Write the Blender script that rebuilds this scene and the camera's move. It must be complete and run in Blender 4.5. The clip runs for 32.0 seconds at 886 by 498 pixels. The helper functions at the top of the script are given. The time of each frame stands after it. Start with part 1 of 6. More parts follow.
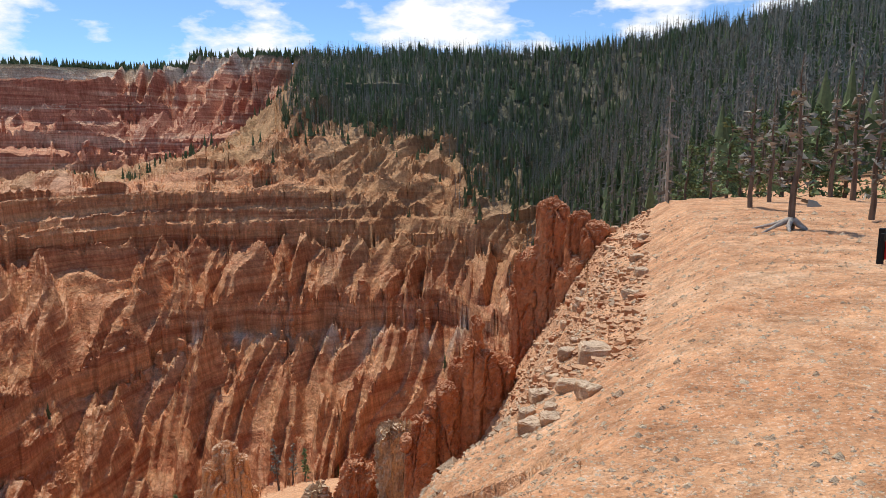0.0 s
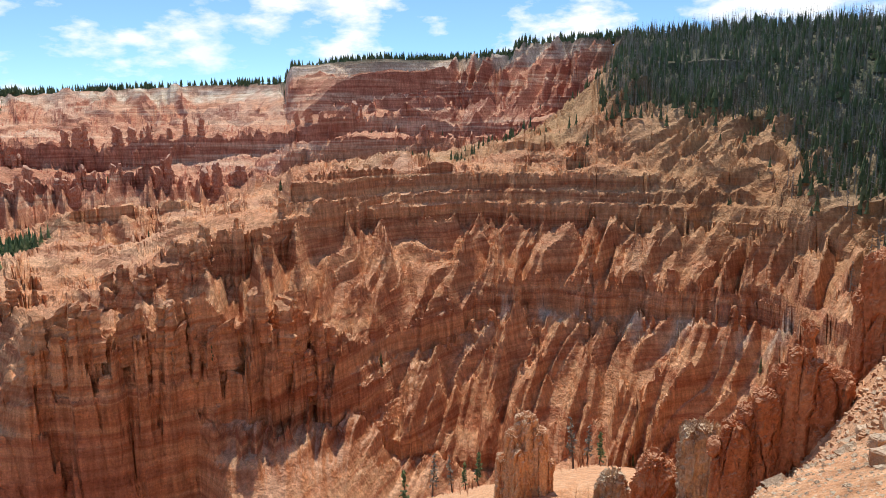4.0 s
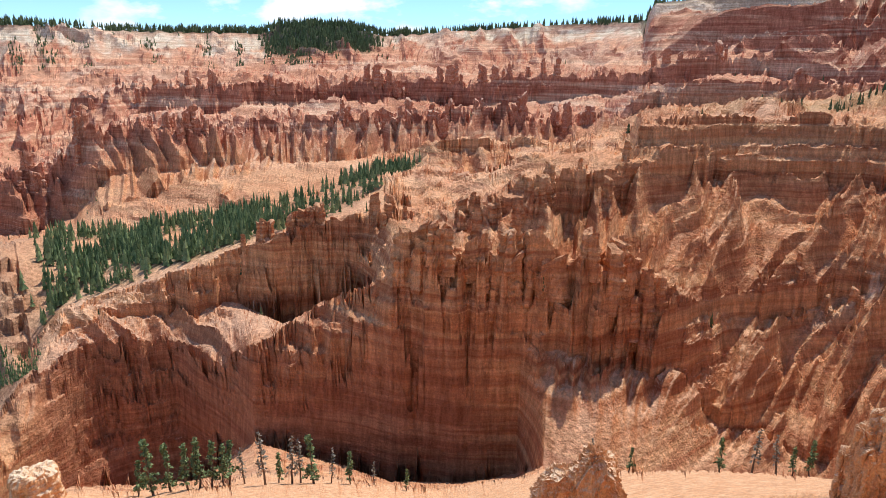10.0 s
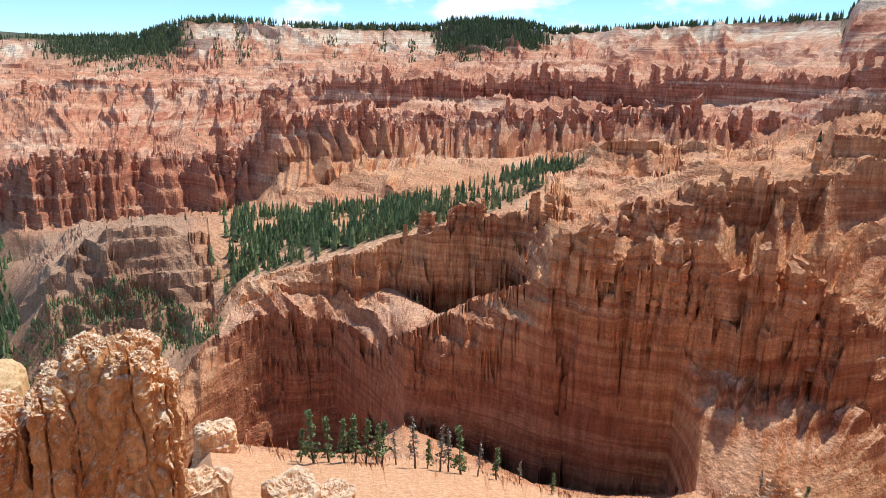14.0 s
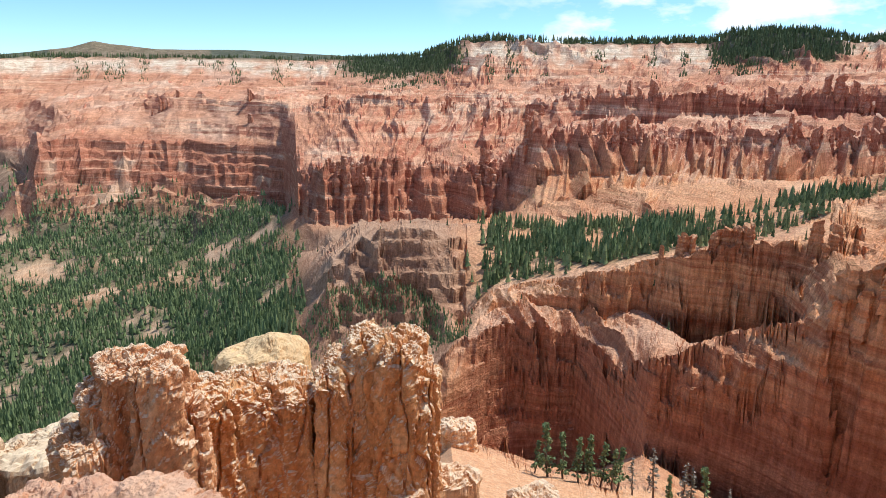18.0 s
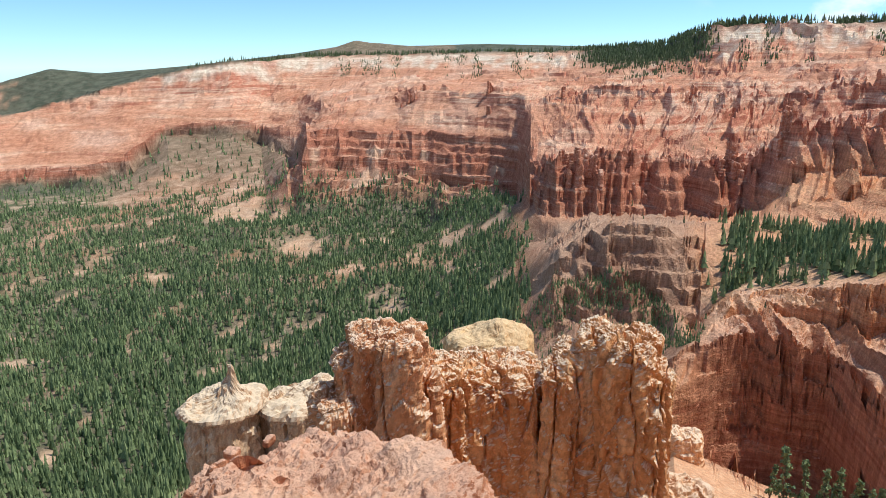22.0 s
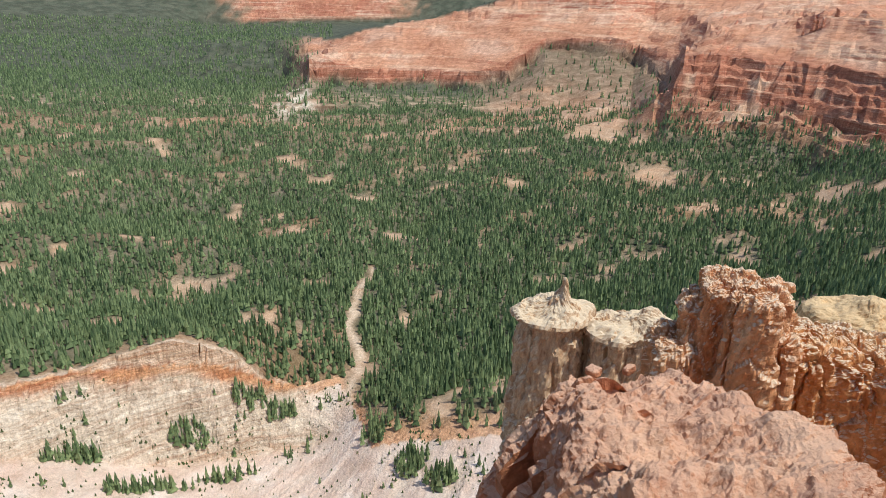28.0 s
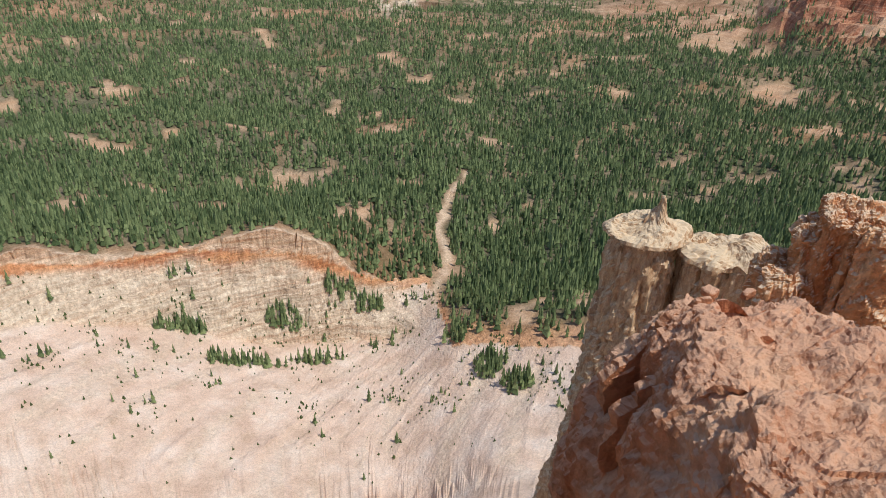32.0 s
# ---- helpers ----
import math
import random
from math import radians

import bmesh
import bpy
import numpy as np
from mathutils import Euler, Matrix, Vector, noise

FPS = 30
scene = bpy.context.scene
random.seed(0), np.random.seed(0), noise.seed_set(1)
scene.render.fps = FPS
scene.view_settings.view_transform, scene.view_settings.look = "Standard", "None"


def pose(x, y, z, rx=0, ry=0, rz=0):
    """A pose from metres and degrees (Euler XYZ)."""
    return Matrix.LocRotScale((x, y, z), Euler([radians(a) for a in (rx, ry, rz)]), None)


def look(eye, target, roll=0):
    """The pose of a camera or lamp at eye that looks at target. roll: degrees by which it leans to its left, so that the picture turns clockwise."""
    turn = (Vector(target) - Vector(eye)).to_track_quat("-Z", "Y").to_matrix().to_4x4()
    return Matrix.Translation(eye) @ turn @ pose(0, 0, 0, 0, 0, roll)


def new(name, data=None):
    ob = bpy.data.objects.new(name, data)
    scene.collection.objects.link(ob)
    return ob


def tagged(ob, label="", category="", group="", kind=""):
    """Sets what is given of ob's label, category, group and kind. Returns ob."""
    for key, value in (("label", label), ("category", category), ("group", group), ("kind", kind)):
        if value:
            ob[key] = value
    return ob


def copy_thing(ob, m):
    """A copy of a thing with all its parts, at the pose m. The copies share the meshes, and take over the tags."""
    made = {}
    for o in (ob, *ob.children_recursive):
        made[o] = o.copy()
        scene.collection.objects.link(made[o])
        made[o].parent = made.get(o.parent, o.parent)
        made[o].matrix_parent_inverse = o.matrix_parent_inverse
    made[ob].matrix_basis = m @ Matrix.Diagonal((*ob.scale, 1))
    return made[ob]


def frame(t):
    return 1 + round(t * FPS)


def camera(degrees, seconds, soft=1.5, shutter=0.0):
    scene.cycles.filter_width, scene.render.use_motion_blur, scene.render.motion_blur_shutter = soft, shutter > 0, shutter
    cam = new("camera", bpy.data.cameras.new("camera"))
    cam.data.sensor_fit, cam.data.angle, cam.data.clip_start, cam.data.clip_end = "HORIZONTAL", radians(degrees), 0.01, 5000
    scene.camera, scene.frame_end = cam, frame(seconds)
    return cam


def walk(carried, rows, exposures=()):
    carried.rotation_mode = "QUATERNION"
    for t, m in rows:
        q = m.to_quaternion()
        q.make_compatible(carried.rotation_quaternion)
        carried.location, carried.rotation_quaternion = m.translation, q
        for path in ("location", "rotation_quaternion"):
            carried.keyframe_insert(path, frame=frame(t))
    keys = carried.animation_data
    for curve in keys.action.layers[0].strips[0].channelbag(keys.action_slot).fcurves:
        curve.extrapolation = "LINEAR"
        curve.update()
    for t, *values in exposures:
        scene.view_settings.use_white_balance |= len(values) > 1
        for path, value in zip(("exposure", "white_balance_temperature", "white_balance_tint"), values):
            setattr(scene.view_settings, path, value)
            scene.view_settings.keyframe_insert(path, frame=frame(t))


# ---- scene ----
cam = camera(66.0, 32.0, soft=0.9)
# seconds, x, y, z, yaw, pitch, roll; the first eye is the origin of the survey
ROWS = [
    (0.0, -0.000, -0.000, -0.000, -0.00, -8.60, 0.00),
    (0.5, -0.023, -0.013, -0.002, 2.23, -8.45, 0.17),
    (1.0, -0.050, -0.026, 0.005, 5.22, -8.64, 0.37),
    (1.5, -0.072, -0.043, 0.009, 8.37, -8.82, 0.80),
    (2.0, -0.112, -0.060, 0.017, 12.47, -9.40, 0.86),
    (2.5, -0.136, -0.080, 0.024, 16.28, -9.67, 0.97),
    (3.0, -0.169, -0.082, 0.029, 20.73, -9.79, 0.89),
    (3.5, -0.193, -0.081, 0.022, 23.55, -9.84, 0.64),
    (5.5, -0.239, -0.083, 0.033, 32.46, -10.62, -0.14),
    (6.0, -0.224, -0.105, 0.028, 35.28, -10.97, -0.37),
    (6.5, -0.186, -0.151, 0.014, 37.56, -11.37, -0.47),
    (7.0, -0.143, -0.217, 0.003, 40.47, -12.01, -0.38),
    (7.5, -0.111, -0.307, 0.001, 42.79, -12.37, -0.41),
    (8.0, -0.092, -0.422, 0.004, 45.54, -13.20, -0.48),
    (8.5, -0.093, -0.566, 0.010, 47.82, -13.71, -0.54),
    (9.0, -0.122, -0.745, 0.016, 50.07, -14.35, -0.57),
    (9.5, -0.188, -0.960, 0.020, 51.81, -14.57, -0.70),
    (10.0, -0.298, -1.211, 0.023, 54.08, -14.80, -0.76),
    (10.5, -0.461, -1.494, 0.026, 56.31, -15.12, -0.90),
    (11.0, -0.662, -1.797, 0.027, 58.80, -15.14, -0.99),
    (11.5, -0.884, -2.102, 0.028, 60.38, -15.12, -1.21),
    (12.0, -1.109, -2.397, 0.027, 61.83, -15.18, -1.36),
    (12.5, -1.328, -2.668, 0.024, 62.77, -15.25, -1.54),
    (13.0, -1.526, -2.902, 0.015, 64.13, -15.37, -1.80),
    (13.5, -1.691, -3.087, -0.001, 65.62, -15.26, -1.76),
    (15.5, -2.185, -3.597, -0.088, 76.81, -15.38, -1.16),
    (16.0, -2.230, -3.612, -0.128, 80.81, -15.28, -1.20),
    (16.5, -2.241, -3.589, -0.133, 83.28, -15.28, -1.16),
    (17.0, -2.229, -3.590, -0.120, 85.33, -15.14, -1.08),
    (17.5, -2.216, -3.621, -0.112, 86.72, -14.95, -1.10),
    (18.0, -2.216, -3.655, -0.101, 88.84, -14.50, -0.90),
    (18.5, -2.226, -3.679, -0.095, 90.93, -13.79, -0.56),
    (19.0, -2.233, -3.693, -0.111, 92.79, -13.50, -0.51),
    (19.5, -2.238, -3.714, -0.127, 94.11, -13.86, -0.50),
    (20.0, -2.237, -3.758, -0.124, 96.06, -14.44, -0.63),
    (20.5, -2.226, -3.800, -0.124, 98.49, -14.93, -0.61),
    (21.0, -2.215, -3.843, -0.115, 101.93, -15.15, -0.25),
    (21.5, -2.195, -3.871, -0.110, 105.05, -15.31, 0.25),
    (22.0, -2.174, -3.887, -0.104, 108.03, -15.25, 0.62),
    (22.5, -2.136, -3.911, -0.095, 110.41, -15.28, 0.71),
    (23.0, -2.096, -3.938, -0.094, 113.42, -15.78, 0.51),
    (23.5, -2.063, -3.966, -0.096, 116.40, -17.08, 0.43),
    (24.0, -2.034, -3.979, -0.084, 119.86, -18.35, 0.56),
    (24.5, -2.010, -4.006, -0.062, 123.06, -18.80, 0.71),
    (25.0, -1.997, -4.048, -0.052, 125.29, -18.58, 0.67),
    (25.5, -2.013, -4.093, -0.054, 127.43, -18.70, 0.18),
    (26.0, -2.045, -4.138, -0.065, 130.50, -18.98, -0.51),
    (26.5, -2.060, -4.175, -0.082, 133.54, -19.16, -0.66),
    (28.5, -2.019, -4.285, -0.092, 140.07, -22.51, -0.54),
    (29.0, -2.014, -4.295, -0.100, 142.25, -23.30, -0.31),
    (29.5, -2.013, -4.304, -0.111, 143.28, -24.38, -0.44),
    (30.0, -1.998, -4.327, -0.127, 144.33, -25.34, -0.57),
    (30.5, -1.985, -4.365, -0.145, 145.21, -25.68, -0.59),
    (31.0, -1.968, -4.399, -0.169, 145.96, -25.37, -0.90),
    (31.5, -1.951, -4.429, -0.171, 146.14, -27.38, -1.17),
    (32.0, -1.926, -4.460, -0.176, 146.95, -29.69, -1.27),
]
walk(cam, [(t, pose(x, y, z, 90 + pitch, roll, yaw)) for t, x, y, z, yaw, pitch, roll in ROWS],
     [(0.0, 0.2, 6500, 10), (3.0, 0.42, 6500, 10), (6.0, 0.14, 6480, 10), (8.0, 0.24, 6400, 10), (10.0, 0.48, 6350, 10), (13.0, 0.46, 6200, 9), (19.0, 0.42, 6180, 8), (26.0, 0.22, 6150, 7), (29.0, 0.20, 6200, 6), (32.0, 0.0, 6450, 9)])

# ---- sky and sun ----
SUN_YAW, SUN_EL = 28.0, 62.0
world = bpy.data.worlds.new("sky")
scene.world = world
world.use_nodes = True
wn, wl = world.node_tree.nodes, world.node_tree.links
wn.clear()
w_out = wn.new("ShaderNodeOutputWorld")
w_bg = wn.new("ShaderNodeBackground")
w_sky = wn.new("ShaderNodeTexSky")
w_sky.sky_type, w_sky.sun_disc = "NISHITA", False
w_sky.sun_elevation, w_sky.sun_rotation = radians(SUN_EL), radians(-SUN_YAW)
w_sky.altitude, w_sky.air_density, w_sky.dust_density, w_sky.ozone_density = 3000, 0.9, 0.15, 2.0
w_bg.inputs["Strength"].default_value = 0.18
w_co = wn.new("ShaderNodeTexCoord")
w_map = wn.new("ShaderNodeMapping")
w_map.inputs["Scale"].default_value = (7.0, 7.0, 17.0)
w_map.inputs["Location"].default_value = (1.7, 0.4, 0.2)
w_noise = wn.new("ShaderNodeTexNoise")
w_noise.inputs["Scale"].default_value, w_noise.inputs["Detail"].default_value = 1.0, 9.0
w_noise.inputs["Roughness"].default_value = 0.56
w_ramp = wn.new("ShaderNodeValToRGB")
w_ramp.color_ramp.elements[0].position, w_ramp.color_ramp.elements[1].position = 0.475, 0.585
w_big = wn.new("ShaderNodeTexNoise")
w_big.inputs["Scale"].default_value, w_big.inputs["Detail"].default_value = 1.6, 1.0
w_bigr = wn.new("ShaderNodeValToRGB")
w_bigr.color_ramp.elements[0].position, w_bigr.color_ramp.elements[1].position = 0.42, 0.58
w_mul = wn.new("ShaderNodeMath")
w_mul.operation = "MULTIPLY"
w_mix = wn.new("ShaderNodeMix")
w_mix.data_type = "RGBA"
w_mix.inputs["B"].default_value = (4.9, 5.0, 5.15, 1)
wl.new(w_co.outputs["Generated"], w_map.inputs["Vector"])
wl.new(w_map.outputs["Vector"], w_noise.inputs["Vector"])
wl.new(w_co.outputs["Generated"], w_big.inputs["Vector"])
wl.new(w_noise.outputs["Fac"], w_ramp.inputs["Fac"])
w_sep = wn.new("ShaderNodeSeparateXYZ")
w_north = wn.new("ShaderNodeMath")
w_north.operation, w_north.inputs[1].default_value = "MULTIPLY_ADD", 0.19
wl.new(w_co.outputs["Generated"], w_sep.inputs["Vector"])
wl.new(w_sep.outputs["Y"], w_north.inputs[0])
wl.new(w_big.outputs["Fac"], w_north.inputs[2])
wl.new(w_north.outputs["Value"], w_bigr.inputs["Fac"])
wl.new(w_ramp.outputs["Color"], w_mul.inputs[0])
wl.new(w_bigr.outputs["Color"], w_mul.inputs[1])
wl.new(w_mul.outputs["Value"], w_mix.inputs["Factor"])
w_tint = wn.new("ShaderNodeMix")
w_tint.data_type, w_tint.blend_type = "RGBA", "MULTIPLY"
w_tint.inputs["Factor"].default_value, w_tint.inputs["B"].default_value = 1.0, (0.66, 0.76, 0.81, 1)
wl.new(w_sky.outputs["Color"], w_tint.inputs["A"])
w_low = wn.new("ShaderNodeValToRGB")
w_low.color_ramp.elements[0].position, w_low.color_ramp.elements[0].color = 0.0, (0.78, 0.86, 0.92, 1)
w_low.color_ramp.elements[1].position, w_low.color_ramp.elements[1].color = 0.30, (1, 1, 1, 1)
w_haze = wn.new("ShaderNodeMix")
w_haze.data_type, w_haze.blend_type = "RGBA", "MULTIPLY"
w_haze.inputs["Factor"].default_value = 1.0
wl.new(w_sep.outputs["Z"], w_low.inputs["Fac"])
wl.new(w_tint.outputs["Result"], w_haze.inputs["A"])
wl.new(w_low.outputs["Color"], w_haze.inputs["B"])
wl.new(w_haze.outputs["Result"], w_mix.inputs["A"])
wl.new(w_mix.outputs["Result"], w_bg.inputs["Color"])
wl.new(w_bg.outputs["Background"], w_out.inputs["Surface"])

sun = new("sun", bpy.data.lights.new("sun", "SUN"))
sun.data.energy, sun.data.angle, sun.data.color = 3.35, radians(0.53), (1.0, 0.955, 0.88)
sa, se = radians(SUN_YAW), radians(SUN_EL)
sun.matrix_world = look((-math.sin(sa) * math.cos(se) * 50, math.cos(sa) * math.cos(se) * 50, math.sin(se) * 50), (0, 0, 0))

# ---- numeric noise ----
RNG = np.random.default_rng(7)
PERM = np.concatenate([RNG.permutation(512)] * 3)
GRAD = RNG.normal(size=(512, 3))
GRAD /= np.linalg.norm(GRAD, axis=1)[:, None]
GRAD *= 1.5


def pn2(x, y, k=0):
    """Gradient noise in the plane, about -1 to 1."""
    x, y = x + 17.3 * k, y - 9.1 * k
    xi, yi = np.floor(x).astype(np.int64), np.floor(y).astype(np.int64)
    xf, yf = x - xi, y - yi
    u, v = xf * xf * xf * (xf * (xf * 6 - 15) + 10), yf * yf * yf * (yf * (yf * 6 - 15) + 10)
    xi, yi = xi & 511, yi & 511

    def g(i, j):
        h = PERM[PERM[(xi + i) & 511] + ((yi + j) & 511)]
        return GRAD[h, 0] * (xf - i) + GRAD[h, 1] * (yf - j)
    a, b = g(0, 0), g(0, 1)
    a = a + u * (g(1, 0) - a)
    b = b + u * (g(1, 1) - b)
    return a + v * (b - a)


def pn3(x, y, z, k=0):
    x, y, z = x + 17.3 * k, y - 9.1 * k, z + 5.7 * k
    xi, yi, zi = (np.floor(q).astype(np.int64) for q in (x, y, z))
    xf, yf, zf = x - xi, y - yi, z - zi
    u, v, w = (q * q * q * (q * (q * 6 - 15) + 10) for q in (xf, yf, zf))
    out = 0
    for i in (0, 1):
        for j in (0, 1):
            for l in (0, 1):
                h = PERM[PERM[PERM[(xi + i) & 511] + ((yi + j) & 511)] + ((zi + l) & 511)]
                d = GRAD[h, 0] * (xf - i) + GRAD[h, 1] * (yf - j) + GRAD[h, 2] * (zf - l)
                out = out + d * (u if i else 1 - u) * (v if j else 1 - v) * (w if l else 1 - w)
    return out


def fbm2(x, y, octaves=4, k=0):
    return sum(pn2(x * 2 ** i, y * 2 ** i, k + i) / 2 ** i for i in range(octaves))


def fbm3(p, f, octaves=3, k=0):
    return sum(pn3(p[:, 0] * f * 2 ** i, p[:, 1] * f * 2 ** i, p[:, 2] * f * 2 ** i, k + i) / 2 ** i for i in range(octaves))


def ridged(x, y, octaves=3, k=0):
    """0 in the gullies, 1 on the ribs."""
    return sum((1 - np.abs(pn2(x * 2 ** i, y * 2 ** i, k + i)) * 1.6) / 2 ** i for i in range(octaves)) / (2 - 2 ** (1 - octaves))


def cells3(p, f, k=0):
    """Cell noise: distance to the crack between cells, and a value for each cell."""
    q = p * f + 31.7 * k
    c = np.floor(q).astype(np.int64)
    d1, d2, val = np.full(len(q), 9.0), np.full(len(q), 9.0), np.zeros(len(q))
    for i in (-1, 0, 1):
        for j in (-1, 0, 1):
            for l in (-1, 0, 1):
                n = c + (i, j, l)
                h = PERM[PERM[PERM[n[:, 0] & 511] + (n[:, 1] & 511)] + (n[:, 2] & 511)]
                d = np.linalg.norm(n + 0.5 + 0.45 * GRAD[h] / 1.5 - q, axis=1)
                near = d < d1
                d2 = np.where(near, d1, np.minimum(d2, d))
                val = np.where(near, h / 511.0, val)
                d1 = np.where(near, d, d1)
    return d2 - d1, val


def cells2(x, y, k=0):
    """Flat cell noise: distance to the nearest seed and that seed's value."""
    x, y = x + 13.1 * k, y + 7.7 * k
    cx, cy = np.floor(x).astype(np.int64), np.floor(y).astype(np.int64)
    d1, val = np.full(x.shape, 9.0), np.zeros(x.shape)
    for i in (-1, 0, 1):
        for j in (-1, 0, 1):
            h = PERM[PERM[(cx + i) & 511] + ((cy + j) & 511)]
            d = np.hypot(cx + i + 0.5 + 0.5 * GRAD[h, 0] / 1.5 - x, cy + j + 0.5 + 0.5 * GRAD[h, 1] / 1.5 - y)
            near = d < d1
            d1, val = np.where(near, d, d1), np.where(near, h / 511.0, val)
    return d1, val


def smooth(a, b, x):
    t = np.clip((x - a) / (b - a), 0, 1)
    return t * t * (3 - 2 * t)


# ---- mesh helpers ----
def mesh_of(name, verts, faces, mat=None, flat=False):
    me = bpy.data.meshes.new(name)
    verts, faces = np.asarray(verts, dtype=np.float32), np.asarray(faces, dtype=np.int32)
    n = faces.shape[1]
    me.vertices.add(len(verts))
    me.vertices.foreach_set("co", verts.ravel())
    me.loops.add(faces.size)
    me.loops.foreach_set("vertex_index", faces.ravel())
    me.polygons.add(len(faces))
    me.polygons.foreach_set("loop_start", np.arange(len(faces), dtype=np.int32) * n)
    me.polygons.foreach_set("use_smooth", np.full(len(faces), not flat))
    if mat:
        me.materials.append(mat)
    me.update(calc_edges=True)
    me.validate()
    return me


def thing(name, verts, faces, mat, label, category, group="", kind="", flat=False, parent=None):
    ob = new(name, mesh_of(name, verts, faces, mat, flat))
    if parent:
        ob.parent = parent
        return ob
    return tagged(ob, label, category, group, kind)


def grid_faces(rows, cols, wrap=False):
    i, j = np.meshgrid(np.arange(rows - 1), np.arange(cols if wrap else cols - 1), indexing="ij")
    a, b = i * cols + j, i * cols + (j + 1) % cols
    return np.stack([a, b, b + cols, a + cols], -1).reshape(-1, 4)


# ---- materials ----
def node_mat(name, rough=0.9):
    m = bpy.data.materials.new(name)
    m.use_nodes = True
    n, l = m.node_tree.nodes, m.node_tree.links
    b = n["Principled BSDF"]
    b.inputs["Roughness"].default_value = rough
    b.inputs["Specular IOR Level"].default_value = 0.15
    return m, n, l, b


def n_noise(n, l, vec, scale, detail=4.0, rough=0.55):
    t = n.new("ShaderNodeTexNoise")
    t.inputs["Scale"].default_value, t.inputs["Detail"].default_value, t.inputs["Roughness"].default_value = scale, detail, rough
    l.new(vec, t.inputs["Vector"])
    return t.outputs["Fac"]


def n_scale(n, l, vec, s):
    t = n.new("ShaderNodeMapping")
    t.inputs["Scale"].default_value = s
    l.new(vec, t.inputs["Vector"])
    return t.outputs["Vector"]


def n_ramp(n, l, fac, stops):
    t = n.new("ShaderNodeValToRGB")
    e = t.color_ramp.elements
    for i, (p, c) in enumerate(stops):
        s = e[i] if i < 2 else e.new(p)
        s.position, s.color = p, (*c, 1)
    l.new(fac, t.inputs["Fac"])
    return t.outputs["Color"]


def n_mix(n, l, fac, a, b, mode="MIX"):
    t = n.new("ShaderNodeMix")
    t.data_type, t.blend_type = "RGBA", mode
    for s, v in (("Factor", fac), ("A", a), ("B", b)):
        if isinstance(v, (int, float)):
            t.inputs[s].default_value = v
        elif isinstance(v, tuple):
            t.inputs[s].default_value = (*v, 1)
        else:
            l.new(v, t.inputs[s])
    return t.outputs["Result"]


def n_math(n, l, op, a, b=0.0):
    t = n.new("ShaderNodeMath")
    t.operation = op
    for i, v in enumerate((a, b)):
        if isinstance(v, (int, float)):
            t.inputs[i].default_value = v
        else:
            l.new(v, t.inputs[i])
    return t.outputs["Value"]


def n_bump(n, l, b, height, strength, distance):
    t = n.new("ShaderNodeBump")
    t.inputs["Strength"].default_value, t.inputs["Distance"].default_value = strength, distance
    l.new(height, t.inputs["Height"])
    l.new(t.outputs["Normal"], b.inputs["Normal"])


